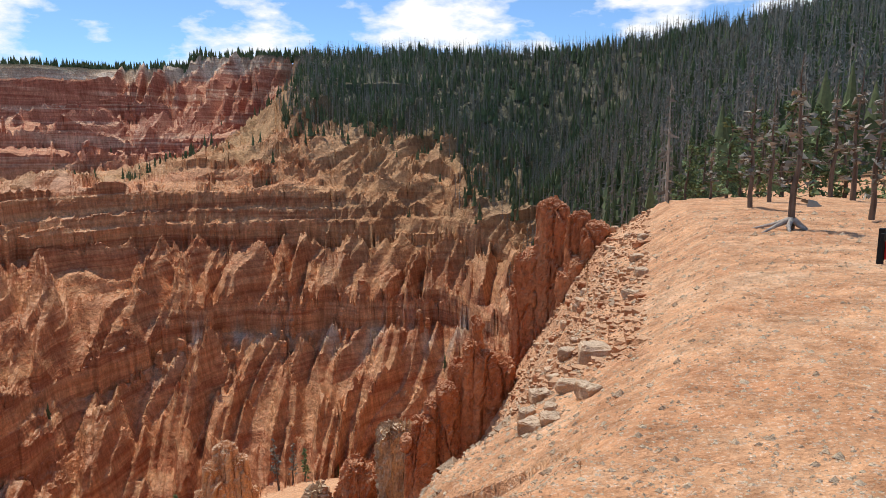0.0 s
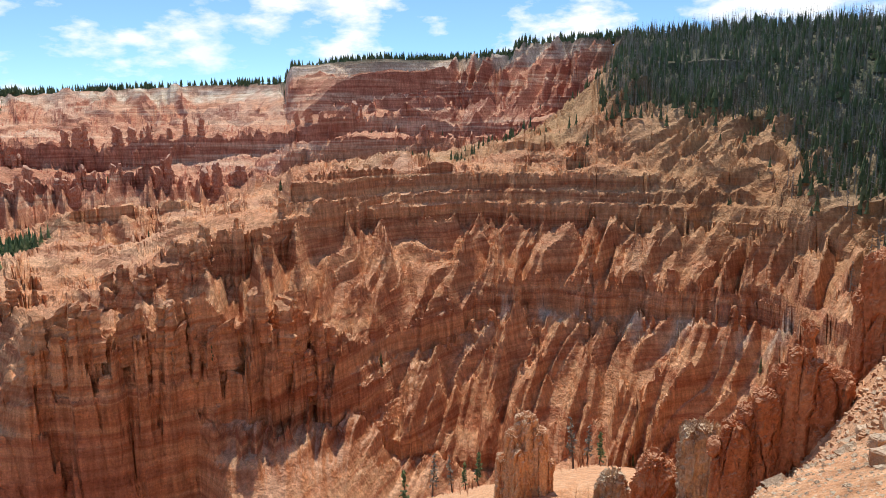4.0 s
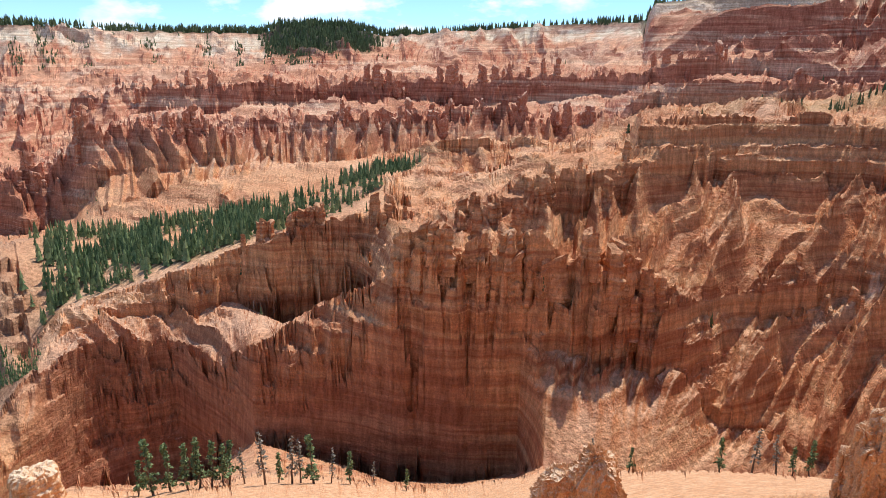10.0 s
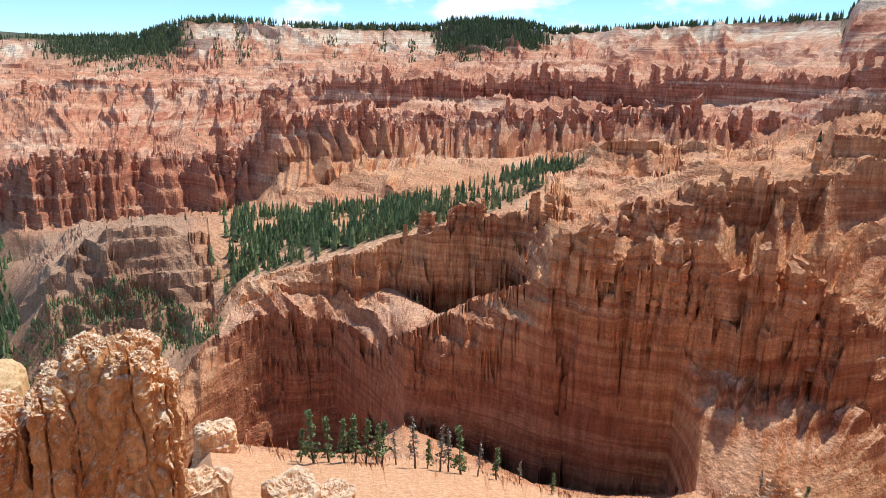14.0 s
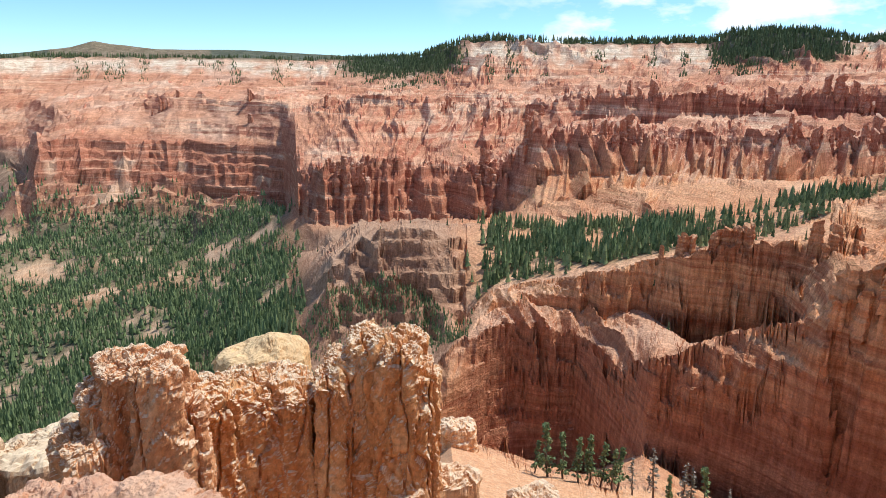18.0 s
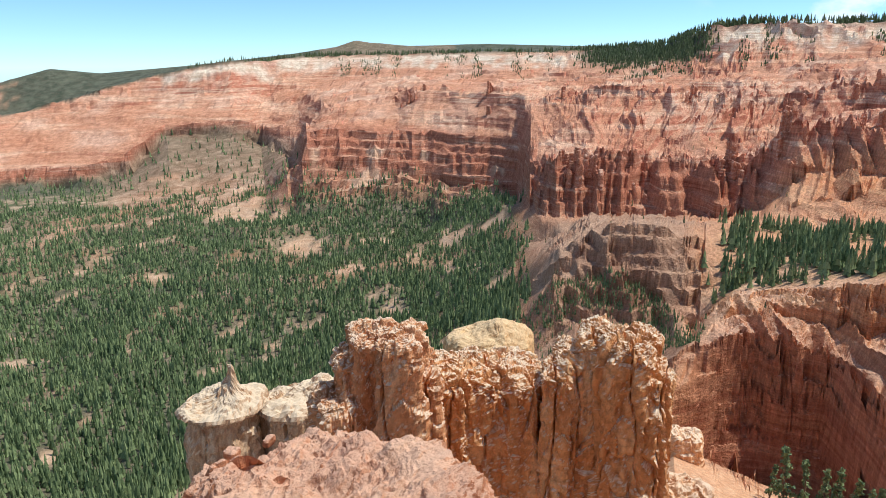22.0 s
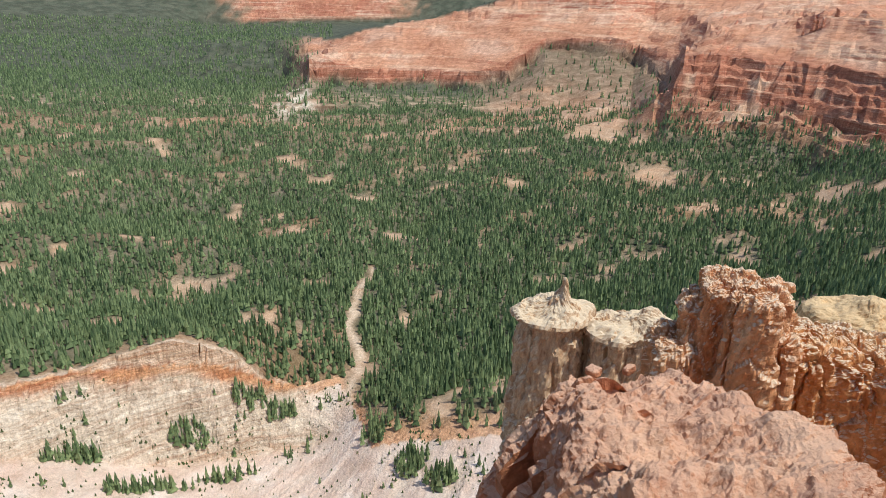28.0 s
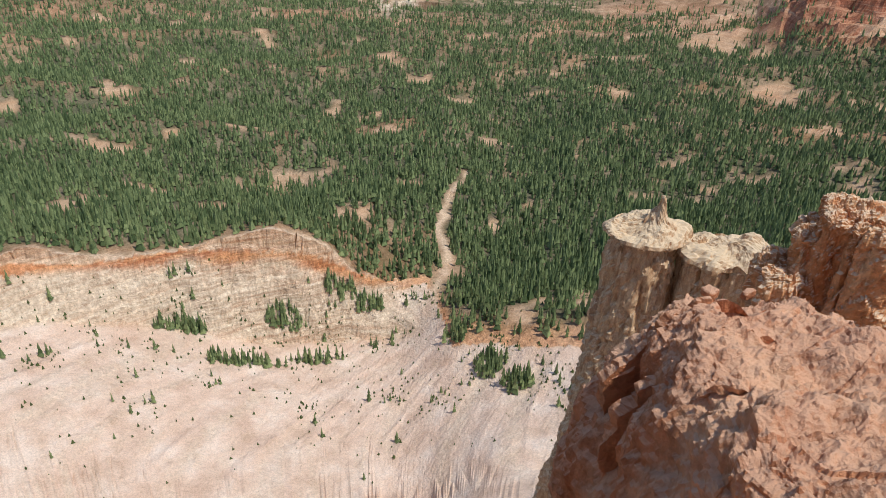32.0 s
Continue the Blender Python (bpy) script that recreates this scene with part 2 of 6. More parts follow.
def canyon_material():
    """Banded limestone, with soil, white beds, grey ledges and forest floor by zone."""
    m, n, l, b = node_mat("canyon_rock", 0.95)
    pos = n.new("ShaderNodeNewGeometry").outputs["Position"]
    za, zb = n.new("ShaderNodeAttribute"), n.new("ShaderNodeAttribute")
    za.attribute_name, zb.attribute_name = "zone_a", "zone_b"
    sa_, sb_ = n.new("ShaderNodeSeparateColor"), n.new("ShaderNodeSeparateColor")
    l.new(za.outputs["Color"], sa_.inputs["Color"])
    l.new(zb.outputs["Color"], sb_.inputs["Color"])
    beds = n_noise(n, l, n_scale(n, l, pos, (0.0030, 0.0030, 0.070)), 1.0, 5.0, 0.62)
    thin = n_noise(n, l, n_scale(n, l, pos, (0.012, 0.012, 0.36)), 1.0, 5.0, 0.66)
    rock = n_ramp(n, l, beds, [(0.30, (0.36, 0.115, 0.05)), (0.42, (0.56, 0.245, 0.11)), (0.48, (0.66, 0.36, 0.18)),
                               (0.55, (0.40, 0.135, 0.06)), (0.64, (0.63, 0.345, 0.175)), (0.74, (0.54, 0.23, 0.105))])
    rock = n_mix(n, l, n_math(n, l, "MULTIPLY", thin, 0.42), rock, n_ramp(n, l, thin, [(0.36, (0.33, 0.12, 0.055)), (0.48, (0.56, 0.26, 0.125)), (0.64, (0.72, 0.44, 0.26))]))
    blotch = n_noise(n, l, pos, 0.02, 5.0)
    # far walls are pinker, with cream beds; less saturated to suggest distance haze
    pink = n_ramp(n, l, beds, [(0.34, (0.36, 0.115, 0.068)), (0.43, (0.52, 0.23, 0.14)), (0.49, (0.38, 0.13, 0.078)), (0.55, (0.53, 0.26, 0.165)), (0.60, (0.63, 0.42, 0.29)), (0.66, (0.42, 0.16, 0.10))])
    rock = n_mix(n, l, sb_.outputs["Red"], rock, pink)
    lie = n.new("ShaderNodeSeparateXYZ")
    l.new(n.new("ShaderNodeNewGeometry").outputs["True Normal"], lie.inputs["Vector"])
    loose = n.new("ShaderNodeMapRange")
    loose.inputs["From Min"].default_value, loose.inputs["From Max"].default_value, loose.inputs["To Max"].default_value = 0.60, 0.88, 0.55
    l.new(n_math(n, l, "ADD", lie.outputs["Z"], n_math(n, l, "MULTIPLY", n_math(n, l, "SUBTRACT", blotch, 0.5), 0.5)), loose.inputs["Value"])
    talus = n_ramp(n, l, n_noise(n, l, pos, 0.007, 4.0), [(0.36, (0.53, 0.265, 0.145)), (0.52, (0.62, 0.355, 0.21)), (0.66, (0.69, 0.48, 0.33))])
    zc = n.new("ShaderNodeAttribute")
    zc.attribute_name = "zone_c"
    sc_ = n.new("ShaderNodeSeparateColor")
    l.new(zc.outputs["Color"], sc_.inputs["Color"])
    # dark red lower beds, with the shade on their walls put into the colour
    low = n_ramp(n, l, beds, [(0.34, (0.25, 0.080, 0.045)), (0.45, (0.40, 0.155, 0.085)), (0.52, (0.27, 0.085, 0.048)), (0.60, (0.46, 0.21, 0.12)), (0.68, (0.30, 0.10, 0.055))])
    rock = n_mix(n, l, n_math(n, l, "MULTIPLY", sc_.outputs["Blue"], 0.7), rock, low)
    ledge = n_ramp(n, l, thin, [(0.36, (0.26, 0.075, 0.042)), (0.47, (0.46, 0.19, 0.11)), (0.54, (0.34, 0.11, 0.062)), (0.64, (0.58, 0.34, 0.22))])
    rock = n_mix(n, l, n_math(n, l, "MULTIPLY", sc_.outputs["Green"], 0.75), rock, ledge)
    rock = n_mix(n, l, n_math(n, l, "MULTIPLY", loose.outputs["Result"], n_math(n, l, "SUBTRACT", 1.0, n_math(n, l, "MULTIPLY", sc_.outputs["Green"], 0.7))), rock, talus)
    white = n_ramp(n, l, thin, [(0.32, (0.44, 0.29, 0.19)), (0.45, (0.60, 0.49, 0.36)), (0.60, (0.72, 0.63, 0.49))])
    rock = n_mix(n, l, sa_.outputs["Red"], rock, white)
    grey = n_ramp(n, l, blotch, [(0.35, (0.25, 0.135, 0.085)), (0.60, (0.40, 0.26, 0.17))])
    rock = n_mix(n, l, sb_.outputs["Green"], rock, grey)
    tan = n_ramp(n, l, blotch, [(0.35, (0.33, 0.19, 0.085)), (0.60, (0.44, 0.28, 0.14))])
    rock = n_mix(n, l, sb_.outputs["Blue"], rock, tan)
    soil = n_ramp(n, l, n_noise(n, l, pos, 0.6, 8.0, 0.65), [(0.30, (0.56, 0.265, 0.13)), (0.50, (0.67, 0.36, 0.19)), (0.70, (0.74, 0.47, 0.285))])
    speck = n_ramp(n, l, n_noise(n, l, pos, 21.0, 3.0, 0.7), [(0.56, (0, 0, 0)), (0.64, (1, 1, 1))])
    soil = n_mix(n, l, n_math(n, l, "MULTIPLY", speck, 0.65), soil, (0.74, 0.62, 0.48))
    grit = n_ramp(n, l, n_noise(n, l, pos, 6.0, 6.0, 0.7), [(0.36, (0.66, 0.60, 0.55)), (0.56, (1.04, 1.03, 1.02))])
    soil = n_mix(n, l, 0.7, soil, grit, "MULTIPLY")
    tread = n_ramp(n, l, n_noise(n, l, pos, 2.1, 6.0, 0.6), [(0.36, (0.72, 0.66, 0.60)), (0.48, (1.0, 1.0, 1.0)), (0.64, (1.10, 1.10, 1.08))])
    soil = n_mix(n, l, 0.8, soil, tread, "MULTIPLY")
    rock = n_mix(n, l, sa_.outputs["Blue"], rock, soil)
    wash_ = n_ramp(n, l, n_noise(n, l, pos, 0.05, 7.0, 0.62), [(0.34, (0.64, 0.45, 0.34)), (0.50, (0.76, 0.57, 0.45)), (0.66, (0.83, 0.68, 0.57))])
    rock = n_mix(n, l, sc_.outputs["Red"], rock, wash_)
    litter = n_ramp(n, l, n_noise(n, l, pos, 0.035, 6.0, 0.6), [(0.34, (0.10, 0.115, 0.055)), (0.48, (0.19, 0.165, 0.095)), (0.58, (0.36, 0.27, 0.175)), (0.74, (0.52, 0.38, 0.25))])
    rock = n_mix(n, l, sa_.outputs["Green"], rock, litter)
    streak = n_noise(n, l, n_scale(n, l, pos, (0.45, 0.45, 0.06)), 1.0, 6.0, 0.65)
    bare = n_math(n, l, "SUBTRACT", 0.75, n_math(n, l, "MAXIMUM", n_math(n, l, "MULTIPLY", sa_.outputs["Blue"], 0.75), n_math(n, l, "MULTIPLY", sc_.outputs["Red"], 0.72)))
    rock = n_mix(n, l, bare, rock, n_ramp(n, l, streak, [(0.36, (0.74, 0.68, 0.64)), (0.50, (1.05, 1.05, 1.05)), (0.62, (1.35, 1.38, 1.40))]), "MULTIPLY")
    for size_, tall_, amt_ in ((0.42, 0.75, 0.15), (0.10, 0.26, 0.16)):
        vor = n.new("ShaderNodeTexVoronoi")
        vor.inputs["Scale"].default_value = 1.0
        l.new(n_scale(n, l, pos, (size_, size_, tall_)), vor.inputs["Vector"])
        sep_v = n.new("ShaderNodeSeparateColor")
        l.new(vor.outputs["Color"], sep_v.inputs["Color"])
        rock = n_mix(n, l, n_math(n, l, "MULTIPLY", bare, amt_ * 1.3), rock, n_ramp(n, l, sep_v.outputs["Red"], [(0.0, (0.66, 0.62, 0.60)), (0.5, (1.0, 1.0, 1.0)), (1.0, (1.32, 1.34, 1.36))]), "MULTIPLY")
    far_streak = n_noise(n, l, n_scale(n, l, pos, (0.07, 0.07, 0.014)), 1.0, 5.0, 0.65)
    rock = n_mix(n, l, n_math(n, l, "MULTIPLY", sb_.outputs["Red"], 0.5), rock, n_ramp(n, l, far_streak, [(0.38, (0.68, 0.60, 0.56)), (0.50, (1.0, 1.0, 1.0)), (0.62, (1.28, 1.34, 1.38))]), "MULTIPLY")
    wood = n_ramp(n, l, blotch, [(0.4, (0.060, 0.072, 0.048)), (0.62, (0.115, 0.125, 0.085))])
    rock = n_mix(n, l, za.outputs["Alpha"], rock, wood)
    fine = n_noise(n, l, pos, 1.3, 8.0, 0.68)
    rock = n_mix(n, l, 0.55, rock, n_ramp(n, l, fine, [(0.32, (0.62, 0.60, 0.58)), (0.60, (1.22, 1.22, 1.22))]), "MULTIPLY")
    l.new(rock, b.inputs["Base Color"])
    gravel = n_noise(n, l, pos, 14.0, 4.0, 0.6)
    lumps = n_noise(n, l, n_scale(n, l, pos, (0.35, 0.35, 0.6)), 1.0, 6.0, 0.62)
    n_bump(n, l, b, n_math(n, l, "ADD", n_math(n, l, "ADD", n_math(n, l, "MULTIPLY", fine, 0.30), n_math(n, l, "MULTIPLY", n_math(n, l, "MULTIPLY", lumps, 2.6), n_math(n, l, "SUBTRACT", 1.0, sa_.outputs["Blue"]))), n_math(n, l, "MULTIPLY", gravel, 0.09)), 0.75, 1.0)
    return m


def boulder_material(name, dark, mid, light, cap, cap_amount):
    """Weathered rock close by: stained faces, paler where the surface faces up."""
    m, n, l, b = node_mat(name, 0.92)
    geo = n.new("ShaderNodeNewGeometry")
    pos = geo.outputs["Position"]
    sep = n.new("ShaderNodeSeparateXYZ")
    l.new(geo.outputs["Normal"], sep.inputs["Vector"])
    streak = n_noise(n, l, n_scale(n, l, pos, (1.2, 1.2, 0.30)), 1.0, 6.0, 0.62)
    col = n_ramp(n, l, streak, [(0.33, dark), (0.50, mid), (0.66, light)])
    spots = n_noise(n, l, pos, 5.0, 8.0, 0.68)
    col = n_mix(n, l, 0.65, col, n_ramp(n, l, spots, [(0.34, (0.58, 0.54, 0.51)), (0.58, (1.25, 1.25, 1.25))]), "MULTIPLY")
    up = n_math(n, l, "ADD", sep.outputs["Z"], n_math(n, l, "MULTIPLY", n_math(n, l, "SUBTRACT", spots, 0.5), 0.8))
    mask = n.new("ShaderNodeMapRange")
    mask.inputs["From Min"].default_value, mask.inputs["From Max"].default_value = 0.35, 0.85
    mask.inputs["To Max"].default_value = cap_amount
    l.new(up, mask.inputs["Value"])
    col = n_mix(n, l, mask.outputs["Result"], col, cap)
    l.new(col, b.inputs["Base Color"])
    n_bump(n, l, b, n_math(n, l, "ADD", spots, n_math(n, l, "MULTIPLY", n_noise(n, l, pos, 28.0, 5.0), 0.4)), 0.9, 0.09)
    return m


def foliage_material(name, a, b_):
    m, n, l, b = node_mat(name, 0.8)
    geo = n.new("ShaderNodeNewGeometry")
    col = n_ramp(n, l, geo.outputs["Random Per Island"], [(0.0, a), (1.0, b_)])
    col = n_mix(n, l, 0.5, col, n_ramp(n, l, n_noise(n, l, geo.outputs["Position"], 1.5, 3.0), [(0.3, (0.42, 0.42, 0.45)), (0.7, (1.4, 1.4, 1.25))]), "MULTIPLY")
    l.new(col, b.inputs["Base Color"])
    return m


def bark_material(name, a, b_):
    m, n, l, b = node_mat(name, 0.9)
    geo = n.new("ShaderNodeNewGeometry")
    v = n_noise(n, l, n_scale(n, l, geo.outputs["Position"], (9, 9, 2)), 1.0, 5.0)
    l.new(n_ramp(n, l, v, [(0.3, a), (0.7, b_)]), b.inputs["Base Color"])
    n_bump(n, l, b, v, 0.6, 0.03)
    return m


M_CANYON = canyon_material()
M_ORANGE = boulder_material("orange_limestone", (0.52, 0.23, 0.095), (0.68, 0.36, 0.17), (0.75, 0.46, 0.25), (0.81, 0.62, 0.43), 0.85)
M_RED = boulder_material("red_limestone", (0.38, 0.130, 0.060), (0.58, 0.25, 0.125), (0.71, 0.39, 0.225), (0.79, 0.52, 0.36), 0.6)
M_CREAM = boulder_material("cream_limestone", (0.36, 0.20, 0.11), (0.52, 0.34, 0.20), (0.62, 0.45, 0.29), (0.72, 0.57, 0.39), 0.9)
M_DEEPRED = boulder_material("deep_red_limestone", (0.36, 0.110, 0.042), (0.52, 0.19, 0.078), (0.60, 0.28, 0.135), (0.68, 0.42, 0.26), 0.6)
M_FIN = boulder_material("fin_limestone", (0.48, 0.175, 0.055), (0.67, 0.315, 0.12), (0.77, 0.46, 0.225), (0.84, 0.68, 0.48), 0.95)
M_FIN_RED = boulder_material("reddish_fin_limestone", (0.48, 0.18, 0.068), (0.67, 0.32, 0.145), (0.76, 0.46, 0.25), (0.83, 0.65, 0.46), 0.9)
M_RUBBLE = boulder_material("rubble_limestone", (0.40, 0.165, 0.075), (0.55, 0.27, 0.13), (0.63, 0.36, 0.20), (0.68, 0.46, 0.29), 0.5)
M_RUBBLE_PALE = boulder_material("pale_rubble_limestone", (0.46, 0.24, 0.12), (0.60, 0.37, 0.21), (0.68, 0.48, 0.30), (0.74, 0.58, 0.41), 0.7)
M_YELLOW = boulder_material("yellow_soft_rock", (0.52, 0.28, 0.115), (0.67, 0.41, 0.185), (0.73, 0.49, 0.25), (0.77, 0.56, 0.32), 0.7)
M_FIR = foliage_material("fir_needles", (0.078, 0.122, 0.054), (0.28, 0.345, 0.16))
M_FIR_DARK = foliage_material("dark_spruce_needles", (0.080, 0.108, 0.050), (0.17, 0.205, 0.095))
M_SHRUB = foliage_material("shrub_leaves", (0.07, 0.10, 0.035), (0.12, 0.15, 0.06))
M_DEAD = foliage_material("dead_spruce_wood", (0.17, 0.152, 0.118), (0.40, 0.36, 0.295))
M_BARK = bark_material("pine_bark", (0.10, 0.065, 0.045), (0.24, 0.17, 0.12))
M_WEATHERED = bark_material("weathered_wood", (0.26, 0.21, 0.17), (0.52, 0.46, 0.39))

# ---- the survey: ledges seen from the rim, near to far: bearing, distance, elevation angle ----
SURVEY = [
    [(-45, 60, -3), (-25, 60, -4), (-18, 60, -6), (-14, 60, -12), (-8, 60, -22), (0, 60, -26), (10, 60, -28.5), (20, 60, -29.5), (40, 60, -36), (60, 60, -41), (90, 60, -40), (110, 60, -45), (140, 60, -50), (190, 60, -50)],
    [(-45, 90, -1), (-25, 90, -3), (-18, 85, -5.5), (-14, 90, -12), (-8, 90, -24), (0, 95, -26.5), (13, 100, -26.8), (22, 105, -28.8), (40, 120, -32), (54, 150, -34.7), (65, 150, -33.3), (73, 150, -32.5), (81, 155, -32), (89, 160, -29.8), (93, 150, -33), (100, 120, -44), (110, 120, -45), (140, 120, -54), (190, 120, -55)],
    [(-45, 120, 0), (-25, 120, -2.5), (-18, 120, -6), (-14, 130, -16), (-8, 150, -32), (0, 190, -36), (14, 225, -36), (20, 252, -33.5), (27, 262, -33), (34, 238, -33), (40, 224, -32.5), (44.6, 230, -32), (47, 261, -33), (52, 261, -33.6), (59, 269, -33.5), (67, 285, -31.4), (71, 293, -29.6), (76, 358, -31.6), (80, 363, -31.5), (86, 350, -30.5), (91, 320, -32), (100, 190, -46), (140, 190, -51.5), (150, 190, -53), (190, 190, -53)],
    [(-45, 150, 1), (-25, 150, -1), (-18, 150, -5), (-14, 170, -14), (-8, 210, -26), (-3, 245, -29), (0, 270, -29), (8, 290, -27.5), (13, 300, -26.5), (20, 305, -26.3), (25, 306, -26), (31, 300, -25), (36, 284, -22), (43, 272, -21.4), (48, 270, -21.6), (53, 270, -20.3), (57.6, 275, -20.7), (61, 283, -21.3), (67, 294, -24), (71, 302, -26.4), (77, 372, -27.2), (82.6, 376, -26.3), (88, 345, -26), (95, 300, -32), (100, 260, -42), (110, 250, -45), (140, 245, -46.5), (150, 240, -50.5), (170, 235, -49.5), (190, 240, -47.5)],
    [(-45, 180, 3), (-25, 180, 1), (-18, 190, -2.5), (-14, 210, -6), (-8, 260, -13), (-3, 325, -14), (0, 362, -13.3), (8, 372, -13.5), (13, 374, -13.5), (20, 374, -13.2), (23, 370, -14.5), (25, 360, -16), (31, 323, -18), (36, 298, -16.2), (43, 282, -15.3), (48, 281, -15.8), (53, 282, -14.5), (56.5, 287, -14.8), (60, 296, -17.1), (63, 302, -18.1), (67.7, 308, -20.7), (70.7, 312, -21.4), (73, 340, -22.5), (77.6, 387, -20.8), (82, 393, -19.8), (88, 368, -22), (95, 330, -29), (100, 290, -38), (110, 300, -39), (131, 300, -40), (150, 330, -41.6), (159, 340, -41.3), (172, 345, -38.5), (180, 350, -36), (190, 350, -34)],
    [(-45, 210, 5), (-25, 220, 3.5), (-18, 235, 0), (-14, 250, -3), (-8, 300, -10), (-3, 330, -12.8), (0, 366, -12), (8, 376, -12), (13, 378, -12), (20, 378, -11.8), (23, 374, -13.1), (25, 364, -14.6), (31, 327, -16.6), (36, 304, -15.8), (43, 292, -15), (48, 291, -15.4), (53, 294, -14.6), (56.5, 300, -15), (58.5, 320, -16), (60.4, 372, -17.4), (62.8, 388, -20.2), (67.7, 392, -20.2), (72.7, 396, -18.3), (77.5, 405, -18.2), (84, 412, -18.4), (88, 375, -22), (90, 425, -21.6), (94, 428, -20), (97.5, 428, -20.5), (100, 415, -23), (110, 360, -33), (125, 360, -34), (131, 370, -33), (140, 380, -34), (146, 390, -35), (150, 412, -36.5), (158, 412, -37), (166, 412, -35.6), (175, 412, -32.8), (180, 415, -31.2), (190, 418, -29)],
    [(-45, 240, 7), (-25, 260, 5.5), (-18, 280, 2), (-14, 300, -1), (-8, 340, -8), (-3, 370, -8.2), (0, 408, -6.7), (8, 418, -6.9), (13, 420, -6.7), (20, 423, -6.4), (25, 429, -6.2), (31, 400, -6.5), (36, 369, -6.7), (38.2, 358, -7.7), (40, 345, -8.8), (43, 330, -10.4), (47, 322, -11.1), (50.5, 322, -11.2), (53, 332, -11.8), (57, 385, -11.8), (59, 395, -11.5), (66, 400, -12.6), (70.6, 405, -14.1), (79.7, 415, -16.7), (84.4, 420, -17.5), (87.5, 425, -20.5), (90.6, 452, -17.4), (94.3, 455, -16.2), (97.5, 456, -17), (99, 440, -17), (101.3, 440, -20.5), (105, 440, -24), (110, 440, -30), (125, 450, -31), (140, 460, -31), (146, 470, -30.5)],
    [(-45, 270, 9), (-25, 290, 6.5), (-14, 330, 0), (-8, 380, -5), (-3, 378, -5.6), (0, 423, -5.1), (5, 430, -4.6), (8, 433, -4), (13, 436, -3.4), (20, 440, -3.1), (25, 445, -3), (31, 416, -2.9), (36, 385, -2.9), (38.2, 377, -3), (38.7, 362, -6.2), (40, 350, -7.2), (43, 336, -7.5), (47, 328, -8.5), (50, 328, -9.8), (53, 345, -11.2), (57, 410, -11), (59, 425, -10.5), (66, 440, -12.3), (71, 445, -13.2), (80, 455, -15), (84, 460, -16.8), (88, 448, -18), (92, 458, -15.9), (97, 462, -16), (101, 500, -19), (110, 560, -25), (125, 560, -26), (140, 540, -28), (160, 520, -27), (190, 520, -24)],
    [(-45, 300, 10), (-25, 320, 7), (-18, 340, 3.7), (-14, 360, 0.5), (-8, 410, -4.5), (-3, 395, -4.6), (0, 435, -4.4), (8, 446, -3.4), (13, 450, -2.9), (20, 455, -2.5), (25, 460, -2.4), (31, 430, -2.6), (36, 410, -2.8), (38.3, 400, -3.2), (39, 390, -6), (42, 380, -7), (47, 380, -7.8), (50, 380, -9), (53, 390, -10.4), (57, 440, -10.3), (59, 460, -10), (66, 470, -12), (80, 500, -14), (87, 465, -15.6), (91, 466, -14.4), (95, 468, -14.2), (99, 480, -16), (104, 600, -21), (110, 650, -22.5), (140, 640, -25), (160, 620, -24), (190, 620, -21)],
    [(-45, 320, 10.5), (-25, 340, 7.5), (-14, 380, 0.2), (-8, 425, -4), (-3, 430, -3), (0, 470, -1.5), (8, 480, -1.2), (13, 490, -0.8), (20, 490, -1.3), (25, 480, -2.2), (31, 450, -2.5), (36, 440, -3), (38.5, 440, -3.6), (40, 450, -5.8), (47, 450, -7.2), (50, 450, -8.6), (53, 450, -9.6), (57, 460, -9.5), (59.5, 480, -9.2), (64, 490, -10.7), (69, 505, -12), (80, 540, -13.2), (86.5, 490, -13.9), (90.9, 474, -12.6), (94.7, 476, -12.8), (98.7, 505, -14.8), (102, 640, -19.5), (110, 760, -20.3), (140, 780, -21.5), (160, 750, -21), (190, 740, -18)],
    [(-45, 360, 11), (-25, 390, 7.2), (-18, 410, 3), (-14, 430, -1.5), (-10, 470, -2.2), (-7, 500, -0.3), (-3, 520, 1), (1, 540, 2.2), (4, 540, 3), (8, 550, 2.8), (11, 560, 4.6), (12.6, 560, 3), (15.3, 550, 0.5), (18.6, 530, -0.3), (20.4, 520, -1.4), (24, 510, -2.3), (31, 490, -2.6), (38, 490, -4.2), (41, 500, -5.9), (50, 510, -8.3), (56, 520, -8), (60, 530, -8.8), (64, 530, -10), (70, 545, -11.5), (80, 580, -12.6), (90, 540, -12.4), (96, 560, -12.6), (102, 720, -17), (110, 880, -17.7), (140, 920, -18.7), (160, 900, -18), (190, 880, -16)],
    [(-45, 420, 11.5), (-32, 450, 9.2), (-26, 480, 9), (-22, 500, 8.3), (-18, 520, 7.8), (-14, 560, 7.2), (-10, 600, 6.9), (-5, 640, 6.8), (2, 700, 7.2), (8, 760, 7), (11, 780, 6.6), (13, 700, 4.5), (16, 650, 1.5), (20, 600, -0.9), (24, 580, -1.9), (30, 570, -2.4), (36, 565, -3.4), (41, 560, -5.6), (45, 560, -5.4), (50, 560, -5.7), (55.2, 560, -6), (57, 560, -7.5), (60, 570, -8.5), (66, 590, -10.5), (75, 620, -11.8), (80, 640, -12.3), (90, 680, -12), (96, 720, -12.2), (100, 800, -14.5), (110, 1050, -15.2), (140, 1080, -16.2), (160, 1050, -15.5), (190, 1020, -13)],
